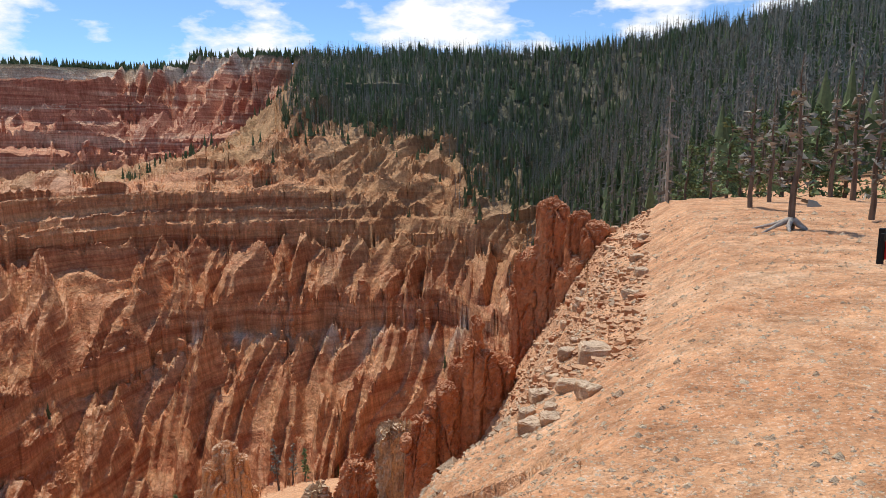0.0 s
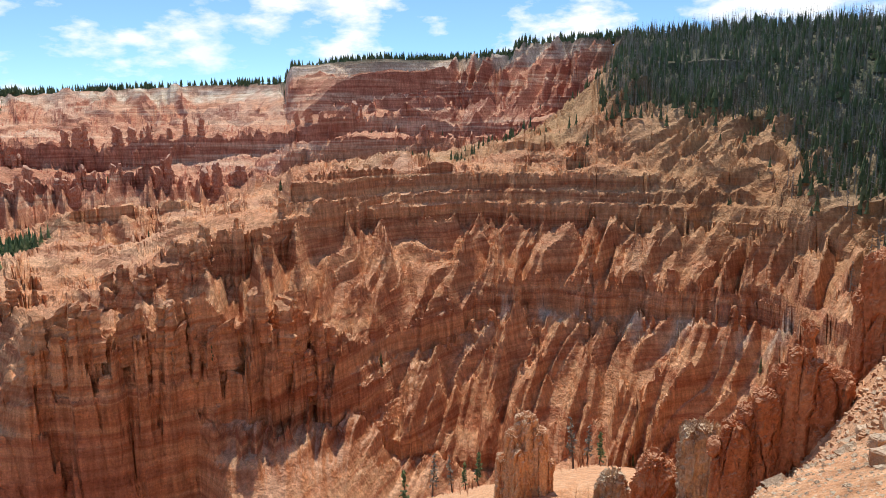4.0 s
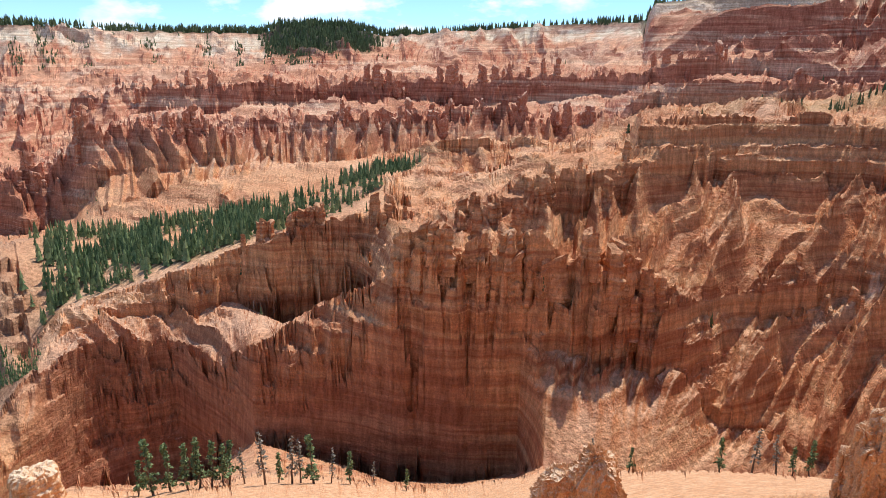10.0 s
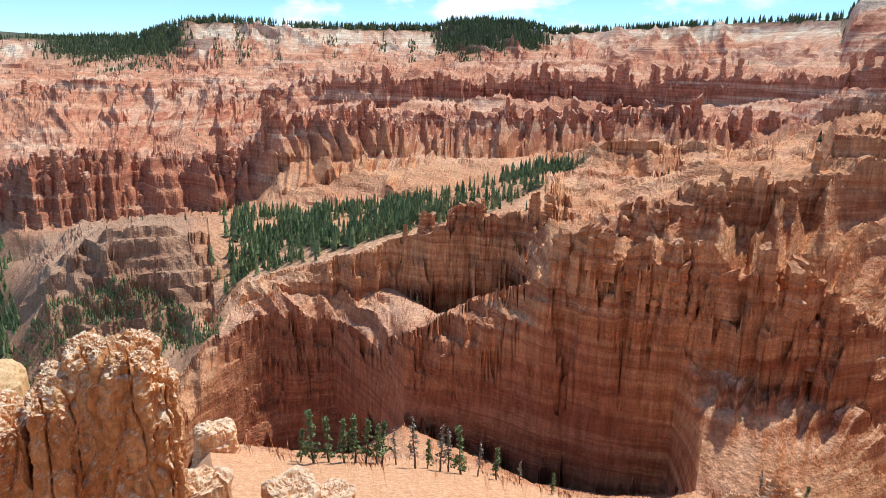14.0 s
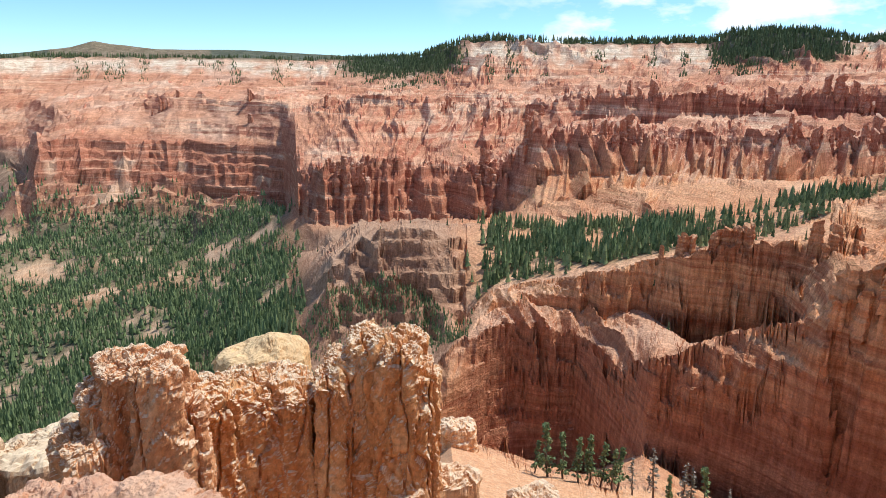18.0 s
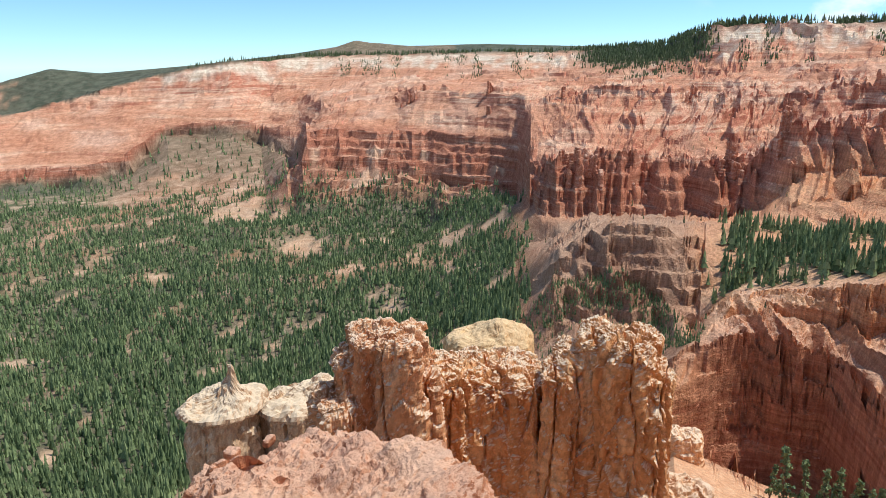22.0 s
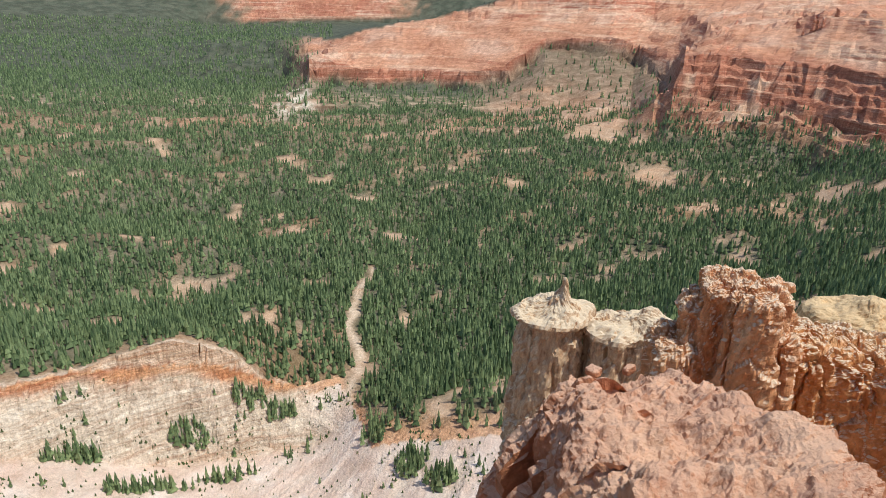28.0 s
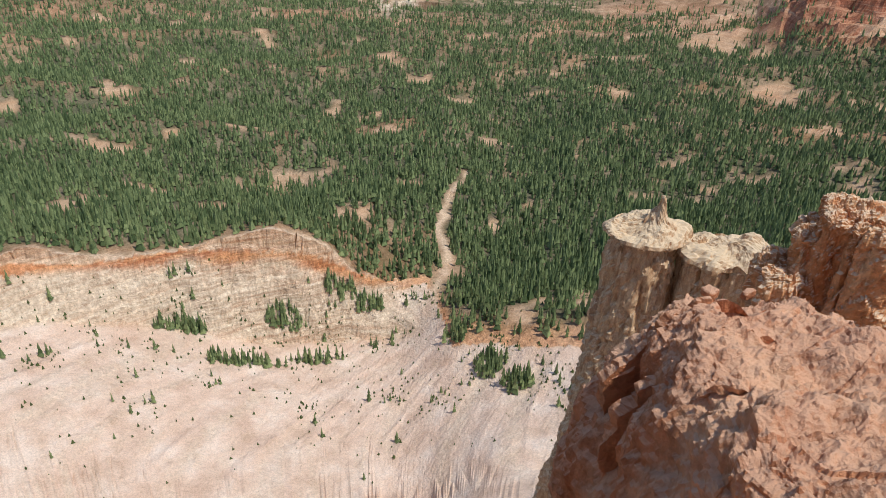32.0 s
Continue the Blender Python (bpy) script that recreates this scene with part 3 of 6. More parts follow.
    [(-45, 470, 11), (-25, 540, 8), (-10, 660, 6.5), (2, 760, 6.7), (11, 860, 6), (16, 700, -1.2), (20, 705, -1.8), (24, 715, -2), (30, 715, -2.3), (36, 712, -2.7), (38, 715, -3.3), (41, 720, -4.6), (45, 716, -6), (54, 716, -6.6), (63, 720.7, -7.2), (72.5, 742, -7), (80, 785, -7.3), (83, 800, -10.8), (87, 826, -11.8), (92, 832, -12), (97, 844, -12.2), (100, 860, -12.2), (102, 950, -11.6), (110, 1250, -12.4), (125, 1300, -12.6), (140, 1320, -13), (160, 1300, -12.4), (190, 1250, -10.5)],
    [(-45, 520, 10.5), (-10, 720, 6.3), (11, 900, 6), (16, 715, 0.6), (20, 722, 0.2), (24, 728, -0.1), (30, 728, -0.1), (36, 725, -0.4), (38.5, 728, -1.6), (41, 750, -3.5), (45, 780, -3.2), (50, 780, -3), (58.6, 780, -3.4), (68, 790, -4), (72.5, 790, -4.4), (76, 800, -4), (81.4, 822, -5.2), (84, 862, -7.2), (88, 890, -7), (92, 898, -7), (95.8, 906, -6.5), (99, 924, -7.2), (101, 985, -8.2), (102, 1200, -10.6), (105, 1255, -9.6), (110, 1355, -8.6), (115, 1405, -8), (120, 1435, -7.4), (123, 1600, -9.5), (128, 1700, -9.8), (135, 1700, -10), (150, 1700, -9.8), (160, 1650, -9.3), (178, 1550, -8), (190, 1500, -7.5)],
    [(-45, 560, 10), (-10, 800, 6.2), (11, 1000, 6), (16, 1000, 0.5), (24, 976, -0.8), (30, 971, -0.5), (36, 973.9, -1.8), (45, 984, -2.4), (54, 996, -2.5), (62, 1016, -2.8), (70, 1042.7, -3.2), (77, 1066, -3.3), (85, 985, -5.4), (90, 1000, -5.7), (96, 1020, -5.6), (101, 1080, -6.4), (102, 1250, -7), (105, 1330, -6.2), (110, 1430, -5.2), (115, 1480, -5), (119.6, 1500, -5), (120.5, 1700, -7.3), (123, 2100, -5.9), (125, 2120, -5.4), (130, 2150, -5.2), (131.5, 2100, -6.5), (133, 2005, -7.8), (136, 2005, -8.6), (140, 2050, -8.3), (145, 2040, -8.2), (149, 2000, -8), (152, 2100, -8.5), (160, 2100, -7.8), (178, 2000, -6.8), (190, 1900, -6)],
    [(-45, 600, 9.5), (-10, 880, 6), (11, 1050, 6.2), (16, 1050, 0.8), (18, 1000, 0.9), (24, 990, 0.3), (28.7, 985, 1.4), (34.6, 985, 1.2), (37, 990, 0.1), (47, 1000, -0.4), (54, 1010, -0.6), (62, 1030, -1), (77, 1080, -1.3), (82, 1100, -2.6), (87, 1150, -2.3), (92, 1200, -2), (95.7, 1250, -2.2), (100, 1350, -2.7), (102, 1400, -2.3), (110, 1650, -1.9), (112, 1680, -2.8), (115, 1700, -3), (118, 1750, -3.5), (120, 1900, -5.2), (123, 2125, -4.6), (125, 2145, -4.1), (130, 2175, -4.3), (133, 2030, -6.4), (136, 2030, -7.1), (140, 2075, -7), (143, 2080, -6.9), (149, 2030, -6.4), (151, 2400, -7.6), (163, 2500, -6.7), (190, 2300, -5.4)],
    [(-45, 650, 9), (-10, 950, 6), (11, 1150, 6.3), (18, 1043.4, 2.2), (24, 1045, 2.4), (30, 1045, 2.2), (37, 1053.7, 1.2), (47, 1330, 0.5), (56, 1400, 0.5), (64, 1400, 0.2), (77, 1480, -0.2), (85, 1500, -0.6), (92, 1650, -1.3), (100, 2000, -1.6), (110, 2250, -1.1), (119, 2450, -1.6), (122, 2480, -2.2), (125, 2370, -1.9), (130, 2380, -2.4), (137, 2360, -3.5), (143, 2340, -4.2), (147, 2330, -5.2), (152, 2800, -4.8), (157, 2900, -4.9), (163, 3000, -5.3), (178, 3000, -4.2), (190, 3000, -3.8)],
    [(-45, 800, 8), (-10, 1100, 6), (8.8, 1130, 7.1), (19.7, 1235, 6.9), (20.2, 1235, 6), (25.5, 1235, 5.5), (31, 1235, 5.6), (37.9, 1245, 5), (38.4, 1260, 3.8), (38.5, 1400, 3.8), (45, 1600, 3.5), (52, 1700, 3.1), (58.9, 1750, 2.6), (62, 1700, 3.3), (67, 1700, 3.2), (68.5, 1800, 2.6), (76.7, 1850, 2.5), (84.9, 1850, 2.7), (87.6, 1850, 2.4), (91, 2100, 1.2), (97, 2400, 0.9), (118, 2800, 0.8), (122, 2620, 0.5), (125, 2480, 0.3), (128, 2480, -0.1), (132, 2480, -1), (138.8, 2460, -2.8), (144, 2440, -3.7), (147, 2440, -4.6), (152, 3400, -4.2), (160, 3600, -4.5), (190, 3500, -3)],
    [(-45, 1500, 5), (10, 1900, 4), (40, 2200, 2.5), (70, 2600, 1.6), (90, 3400, 0.6), (110, 3900, 0.5), (128, 4000, -0.6), (139, 4000, -3.2), (143, 4100, -3.4), (156, 4100, -3.6), (160, 4000, -3), (190, 3900, -2.2)],
    [(-45, 2500, 3), (30, 2500, 3), (60, 3000, 2), (85, 3800, 1), (90, 4000, 1.2), (97, 4300, 1.3), (104.7, 4450, 1.6), (110.7, 4450, 1.5), (113.8, 4500, 1.8), (115.1, 4500, 2), (116.5, 4500, 1.5), (120, 4500, 1), (128, 4500, 0.1), (134, 4500, -0.4), (137.2, 4500, 0), (140.5, 4400, -1), (143, 4300, -0.8), (147, 4250, -0.8), (151.8, 4250, -1.2), (155.7, 4300, -1.8), (162, 4500, -1.2), (190, 4500, -0.5)],
]
SURVEY[6] += [(149, 440, -32), (153.6, 440, -31.5), (157, 440, -29.6), (160, 440, -28.4), (166, 440, -28), (171, 440, -27.2), (178, 440, -27), (183, 440, -25.8), (190, 440, -25)]
NF = len(SURVEY)
AZ_TAB = np.arange(-170, 190.01, 0.25)
R_TAB, Z_TAB = np.zeros((NF, len(AZ_TAB))), np.zeros((NF, len(AZ_TAB)))
for i_, row in enumerate(SURVEY):
    a_ = np.array([(-170, *row[-1][1:])] + row, dtype=float)
    R_TAB[i_] = np.interp(AZ_TAB, a_[:, 0], a_[:, 1])
    Z_TAB[i_] = R_TAB[i_] * np.tan(np.radians(np.interp(AZ_TAB, a_[:, 0], a_[:, 2])))
# round off the corners of the plan towards the valley
soft_ = np.clip((AZ_TAB - 123) / 6, 0, 1) * (AZ_TAB < 186)
for tab_ in (R_TAB, Z_TAB):
    for i_ in range(9):
        wide_ = np.convolve(np.pad(tab_[i_], 10, mode="edge"), np.ones(21) / 21, mode="valid")
        tab_[i_] = tab_[i_] + (wide_ - tab_[i_]) * soft_
R_TAB = np.maximum.accumulate(R_TAB + 0.01 * np.arange(NF)[:, None], axis=0)

WASH_R, WASH_AZ = [250, 334, 376, 416, 469, 520, 626, 700], [172, 160, 152.7, 147.4, 145.6, 146.6, 145.5, 144.4]

# edge of the bare mound on which the path runs
LIP = [(9, -12), (1, -6.6), (-1.9, -6.0), (-2.95, -5.3), (-3.4, -4.2), (-3.2, -2.2), (-2.4, 0.3), (-1.5, 2.2), (-0.34, 3.65), (0.85, 4.5),
       (1.9, 5.6), (3, 7.3), (4.8, 10.7), (8, 20), (10.5, 32), (16, 45), (30, 70)]


def lip_distance(x, y):
    """Metres beyond the edge of the mound (outside plus), and how far along it."""
    best, sign, along = np.full(x.shape, 1e9), np.ones(x.shape), np.zeros(x.shape)
    for k in range(len(LIP) - 1):
        (ax, ay), (bx, by) = LIP[k], LIP[k + 1]
        dx, dy = bx - ax, by - ay
        t = np.clip(((x - ax) * dx + (y - ay) * dy) / (dx * dx + dy * dy), 0, 1)
        ex, ey = x - ax - t * dx, y - ay - t * dy
        d = np.hypot(ex, ey)
        near = d < best
        best = np.where(near, d, best)
        sign = np.where(near, np.sign(dx * (y - ay) - dy * (x - ax)), sign)
        along = np.where(near, k + t, along)
    return best * sign, along


def near_ground(x, y):
    s, along = lip_distance(x, y)
    out = np.maximum(s, 0)
    soft = smooth(8.5, 10.5, along)
    steep = 1.75 * (1 - soft) + 0.66 * soft
    z = -1.75 - 0.45 * smooth(1.5, 7, np.hypot(x + 1, y + 2)) - 0.16 * smooth(-2.5, 0.4, s) - steep * np.sqrt(out * out + 0.12) + steep * 0.346 - 1.1 * soft * np.maximum(out - 3.0, 0)
    rough = smooth(1.2, 5, out)
    z = z + rough * 0.5 * fbm2(x / 2.2, y / 2.2, 4, 3) + 0.05 * fbm2(x / 1.7, y / 1.7, 3, 5) + 0.018 * fbm2(x * 3.1, y * 3.1, 2, 8)
    return z


def zone_weights(az, q):
    """Rock character by bearing and ledge index: (spike, flute, rock)."""
    cliffs = (az > -12) & (az < 101)
    rock = np.where(cliffs, 1.0, 0.0) * smooth(2.2, 3.2, q) * (1 - smooth(97, 101, az) * (q < 12))
    rock = np.where((az > 85) & (az < 101) & (q < 5.0), rock * (1 - 0.45 * smooth(85, 88, az)), rock)
    rock = np.where((az >= 101) & (q > 12.3) & (az < 160), 1.0, rock)
    rock = np.where((az < 9) & (q > 10.4), 0.0, rock)
    rock = np.where((az < 2) & (q > 9.6), rock * 0.4, rock)
    rock = np.where((q > 17.02), 0.0, rock)
    rock = np.where((q > 18) & (az > 139.5) & (az < 156.5), 1.0, rock)
    rock = np.where((az > 59) & (az < 87) & (q > 6.03) & (q < 11), 0.0, rock)
    rock = np.where((az > 121) & (q < 14.2), 0.0, rock)
    rock = np.where((az > 140) & (q > 4.2) & (q < 6.0), 0.55 * smooth(143, 153, az), rock)
    rock = np.where((az > 119) & (az < 151) & (q < 17) & (q > 13.9), 1.0, rock)
    return rock


def spurs(u, along, width, high, side, k):
    """Sharp-crested ridges that run down a slope from pointed heads near its top, in metres above it."""
    best = np.zeros(len(u))
    cu = np.floor(u / width).astype(np.int64)
    for i in (-1, 0, 1):
        h = PERM[PERM[(cu + i) & 511] + (k & 511)]
        f = h / 511.0
        down = along - width * (0.05 + 0.75 * (h * 7 % 512) / 511.0)
        val = high * (0.45 + 0.55 * f) - side * np.abs(u - (cu + i + 0.5 + 0.22 * GRAD[h, 0]) * width + 0.35 * (f - 0.5) * down) - 2.0 * np.maximum(-down, 0) - 0.06 * np.maximum(down, 0)
        best = np.maximum(best, val)
    return best


def heights(az, r):
    """The lie of the land at bearing az (degrees) and distance r: height and ledge index."""
    shape = az.shape
    az, r = az.ravel(), r.ravel()
    a = np.radians(az)
    x, y = -np.sin(a) * r, np.cos(a) * r
    col = (az - AZ_TAB[0]) / 0.25
    c0 = np.clip(col.astype(int), 0, len(AZ_TAB) - 2)
    cf = np.clip(col - c0, 0, 1)
    # ribs and bays: the ledges wander in plan
    far = smooth(60, 200, r)
    mid_field = r < 700
    big = np.where(mid_field, fbm2(x / 62, y / 62, 2, 11), fbm2(x / 190, y / 190, 2, 12))
    unit = np.where(mid_field, 1.0, 2.6)
    lean = np.interp(az, [-10, 25, 45, 90], [0.5, 0.4, -0.05, -0.25])
    u, v = a * np.where(mid_field, 330, 1150 + 0.15 * (r - 1150)) + lean * (r - 330) + 14 * big * unit, r
    ku, kv = u / unit, v / unit
    ribs = 10 * (0.62 - np.abs(pn2(ku / 36, kv / 120, 21)) * 1.7) + 6 * (0.60 - np.abs(pn2(ku / 13, kv / 48, 22)) * 1.7)
    ribs = far * unit * (ribs + 1.6 * (0.60 - np.abs(pn2(ku / 5.2, kv / 17, 23)) * 1.7) + 0.5 * pn2(ku / 2.1, kv / 6, 24))
    ribs = ribs * np.where(r > 1250, 1.2, 1.0) * (1 - 0.68 * smooth(97, 103, az)) * np.where((r > 700) & (az < 103), 0.75, 1.0)
    wander = far * unit * (5 * big)
    rr0 = r + wander

    def lookup(rr):
        z, q, tilt, along, span = (np.zeros(len(r)) for _ in range(5))
        rb = R_TAB[0, c0] * (1 - cf) + R_TAB[0, c0 + 1] * cf
        zb = Z_TAB[0, c0] * (1 - cf) + Z_TAB[0, c0 + 1] * cf
        z[:] = zb
        for i in range(1, NF):
            ra, zz = rb, zb
            rb = R_TAB[i, c0] * (1 - cf) + R_TAB[i, c0 + 1] * cf
            zb = Z_TAB[i, c0] * (1 - cf) + Z_TAB[i, c0 + 1] * cf
            t = (rr - ra) / np.maximum(rb - ra, 0.01)
            inside = (t >= 0) & (t < 1)
            z = np.where(inside, zz + (zb - zz) * t, z)
            q = np.where(inside, i - 1 + t, q)
            tilt = np.where(inside, (zb - zz) / np.maximum(rb - ra, 0.01), tilt)
            along, span = np.where(inside, rb - rr, along), np.where(inside, rb - ra, span)
        z = np.where(rr >= rb, zb - (rr - rb) * 0.02, z)
        q = np.where(rr >= rb, NF - 1.0, q)
        return z, q, tilt, along, span
    z0, q0, tilt, along, span = lookup(rr0)
    rock = zone_weights(az, q0)
    z0, q0, tilt, along, span = lookup(rr0 + ribs * (0.10 + 0.90 * rock))
    cliff = smooth(0.95, 1.6, tilt)
    banded = smooth(98, 104, az) * (q0 > 12.9)
    zu = z0 / unit
    led = 2.4 * pn2(zu / 4.2, ku / 120, 25) + 1.4 * pn2(zu / 1.5, ku / 70, 26)
    _, blk = cells2(ku / 4.6, zu / 7.5, 27)
    _, post = cells2(ku / 7.5, zu / 70, 28)
    led = led + np.where((az > 33) & (az < 101) & (q0 < 4.1), 4.0, 0.0) * (post - 0.5)
    led = led * np.where((az > 33) & (az < 101) & (q0 < 6.1), 1.9, 1.0) + np.where((az > 33) & (q0 < 6.1), 4.2, 2.2) * (blk - 0.5)
    z, q, tilt, along, span = lookup(rr0 + ribs * (0.10 + 0.90 * rock) + far * unit * led * rock * np.maximum(0.12 + 0.88 * cliff, 0.65 * banded))
    rock = zone_weights(az, q)
    cliff = smooth(0.95, 1.6, tilt)
    # spurs running down the walls
    m = (rock > 0.02) & (r > 90) & (r < 3000)
    if m.any():
        um = np.where(unit[m] > 1, 1.6, 1.0)
        uu, al, am, qm = u[m] / um, along[m] / um, az[m], q[m]
        seg = 3 + 5 * qm.astype(np.int64)
        lenm = np.clip(span[m] / um, 0, 200)
        w1, w2 = np.clip(lenm / 45, 0, 1), np.clip(lenm / 18, 0, 1)
        face = rock[m] * far[m] * um * (1 - 0.55 * smooth(97, 103, am) - 0.3 * smooth(100, 102, am) * smooth(13.9, 14.05, qm)) * (1 - cliff[m]) * (0.3 * smooth(-0.05, 0.1, tilt[m]) + 0.7 * smooth(0.15, 0.4, tilt[m])) * (1 - smooth(16.86, 17.0, qm))
        sp = w1 * (spurs(uu, al, 29.0, 17.0, 1.4, seg) - 4.5) + w2 * (spurs(uu + 5, al, 11.0, 9.5, 1.7, seg + 1) - 2.5) + spurs(uu, al, 4.3, 2.0, 1.1, seg + 2)
        long_ = np.clip(lenm / 40 - 0.4, 0, 1)
        sp = sp + long_ * (spurs(uu + 3, al - 0.40 * lenm, 10.0, 9.0, 1.7, seg + 3) - 1.5) + 0.8 * long_ * (spurs(uu + 8, al - 0.70 * lenm, 9.0, 7.5, 1.6, seg + 4) - 1.0)
        z[m] += face * sp * (1 + 0.15 * (um < 1.5) * smooth(50, 44, am) * smooth(4.7, 5.0, qm) * (qm < 6.1) + 0.6 * (um > 1.5) * smooth(15.9, 16.1, qm))
    # hard beds stand out as terraces
    terr = np.maximum(0.9 * smooth(82, 85, az) * (1 - smooth(121, 125, az)) * (r > 420) * (1 - smooth(13.05, 13.2, q - 1.0 * (az > 100.8))), 0.55 * smooth(30, 34, az) * (az < 90) * (r < 420) * (1 - smooth(4.0, 4.15, q)))
    terr = np.maximum(terr, 0.75 * smooth(-4, 2, az) * (1 - smooth(38, 40, az)) * smooth(5.9, 6.1, q) * (1 - smooth(7.0, 7.1, q))) * rock * far
    high = np.where(r < 700, 9.0, 17.0)
    lev = z / high + 0.35 * fbm2(x / 170, y / 170, 2, 37) + 0.25 * pn2(z / 40, z / 40, 38)
    frac = lev - np.floor(lev)
    z = z + terr * high * (smooth(0.38, 0.98, frac) - frac)
    # low mesas on the benches
    bench = rock * (1 - smooth(0.12, 0.4, np.abs(tilt))) * far
    far_b = bench * ((r > 620) & (q > 12.9) & (q < 16.3))
    z = z + far_b * (13 * smooth(-0.1, 0.35, fbm2(x / 150, y / 150, 2, 33)) + 5 * smooth(0.05, 0.3, fbm2(x / 60, y / 60, 2, 34)) - 7)
    mid_b = bench * ((q > 7) & (q < 12.9) & (az > 6) & (az < 60))
    z = z + mid_b * (7 * smooth(-0.1, 0.25, fbm2(x / 70, y / 70, 2, 35)) + 3 * smooth(0.05, 0.3, fbm2(x / 28, y / 28, 2, 36)) - 4)
    # pinnacles on the crests
    crest = np.exp(-((q - 4) / 0.30) ** 2) * ((az > 33) & (az < 60)) + 0.5 * np.exp(-((q - 6) / 0.25) ** 2) * ((az > 38) & (az < 57))
    crest = crest + 0.5 * np.exp(-((q - 6) / 0.2) ** 2) * ((az > 57) & (az < 70))
    crest_far = 0.8 * np.exp(-((q - 13) / 0.30) ** 2) * ((az > 40) & (az < 100)) + 0.6 * np.exp(-((q - 15) / np.where(az > 100, 0.10, 0.25)) ** 2) * ((az > 40) & (az < 114))
    for size, mask, tall, k in ((7.0, crest, 9.0, 41), (12.0, crest_far, 17.0, 43)):
        d1, val = cells2(x / size, y / size, k)
        z = z + mask * tall * (np.clip(1.25 - 1.7 * d1, 0, 0.85) * (0.3 + 0.7 * val) - 0.3)
    # hard and soft beds
    for s, amp, k in ((17.0, 0.62, 1), (6.1, 0.5, 2)):
        m = np.where(r < 700, 1.0, 2.2)
        ph = 2 * np.pi * (z / (s * m)) + 1.3 * pn2(x / 140, y / 140, 50 + k)
        z = z + rock * np.maximum(0.10 + 0.90 * cliff, 0.8 * banded) * amp * (0.55 + 0.45 * np.clip(1.6 * pn2(x / 45, y / 45, 55 + k) + 0.4, 0, 1)) * s * m / (2 * np.pi) * np.sin(ph) * far
    z = z + far * (0.4 + 0.6 * rock) * np.clip(unit, 1, 4) * (0.8 * fbm2(x / 15, y / 15, 3, 60) * np.where(r < 700, 1, 0.4) + 0.25 * fbm2(x / 3.3, y / 3.3, 2, 64) * (r < 700))
    # gentle hills on the valley floor
    floor = ((az > 101) & (q > 6) & (q < 13)) * smooth(101, 108, az)
    z = z + floor * (40 * ridged(x / 250, y / 250, 3, 70) - 24)
    fan_ = ((az > 128) & (q < 5.0) & (r > 150)) * 1.0
    cross = (az - np.interp(r, WASH_R, WASH_AZ)) * r / 57.3
    z = z + fan_ * (3.0 * ridged(cross / 26, r / 160, 2, 72) + 0.5 * ridged(cross / 8, r / 60, 2, 74) - 2.0)
    near = smooth(30, 58, r)
    m = r < 60
    if m.any():
        zn = near_ground(x[m], y[m])
        z[m] = zn * (1 - near[m]) + (z[m] + 1.2 * fbm2(x[m] / 9, y[m] / 9, 3, 66)) * near[m]
        q[m] = 0
    return z.reshape(shape), q.reshape(shape), rock.reshape(shape)


def ground_at(x, y):
    """Height of the land under a point of the plan."""
    x, y = np.atleast_1d(np.asarray(x, float)), np.atleast_1d(np.asarray(y, float))
    az = np.degrees(np.arctan2(-x, y))
    az = np.where(az < -170, az + 360, az)
    return heights(az, np.hypot(x, y))[0]


# ---- the land as one sheet, finer where the rim looks at it ----
N_ROWS = 530
az_fine = np.concatenate([np.arange(-170, -46, 1.6), np.arange(-46, -13, 0.3), np.arange(-13, 103, 0.12), np.arange(103, 187, 0.26), np.arange(187, 190.1, 0.6)])
az_fine[-1] = 190.0
key = np.unique(np.concatenate([np.arange(0, len(az_fine), 5), [len(az_fine) - 1]]))
r_line = np.exp(np.linspace(np.log(0.04), np.log(4900), 2100))
za_, _, _ = heights(np.repeat(az_fine[key][:, None], len(r_line), 1), np.repeat(r_line[None], len(key), 0))
theta = np.arctan2(za_, r_line[None])
top = np.maximum.accumulate(np.where(r_line[None] > 12, theta, -9), axis=1)
seen_w = np.diff(theta, axis=1) > 0
seen_w &= theta[:, 1:] >= top[:, 1:] - 0.004
w_ = np.abs(np.diff(theta, axis=1)) * np.where(seen_w, 1.0, 0.10) + 0.10 * np.diff(np.log(r_line))[None] / 11 + 1e-6
cum = np.concatenate([np.zeros((len(key), 1)), np.cumsum(w_, axis=1)], axis=1)
r_key = np.stack([np.interp(np.linspace(0, c[-1], N_ROWS), c, r_line) for c in cum])
r_grid = np.stack([np.interp(az_fine, az_fine[key], r_key[:, j]) for j in range(N_ROWS)], axis=1)
az_grid = np.repeat(az_fine[:, None], N_ROWS, 1)
z_grid, q_grid, rock_grid = heights(az_grid, r_grid)
ar = np.radians(az_grid)
land_v = np.stack([-np.sin(ar) * r_grid, np.cos(ar) * r_grid, z_grid], -1).reshape(-1, 3)
land_f = grid_faces(len(az_fine), N_ROWS)[:, ::-1]
land = new("ground", mesh_of("ground", land_v, land_f, M_CANYON))
land_r = r_grid.reshape(-1)[land_f[:, 0]]
land.data.polygons.foreach_set("use_smooth", land_r < 75)
tagged(land, "orange and red banded canyon land with a pale dirt rim and wooded floor", "ground", kind="structure")
cap_r = r_grid[:, 0]
A_, Q_, RR_ = az_grid.ravel(), q_grid.ravel(), r_grid.ravel()
X_, Y_ = land_v[:, 0], land_v[:, 1]
wob = 0.25 * fbm2(X_ / 60, Y_ / 60, 3, 80)


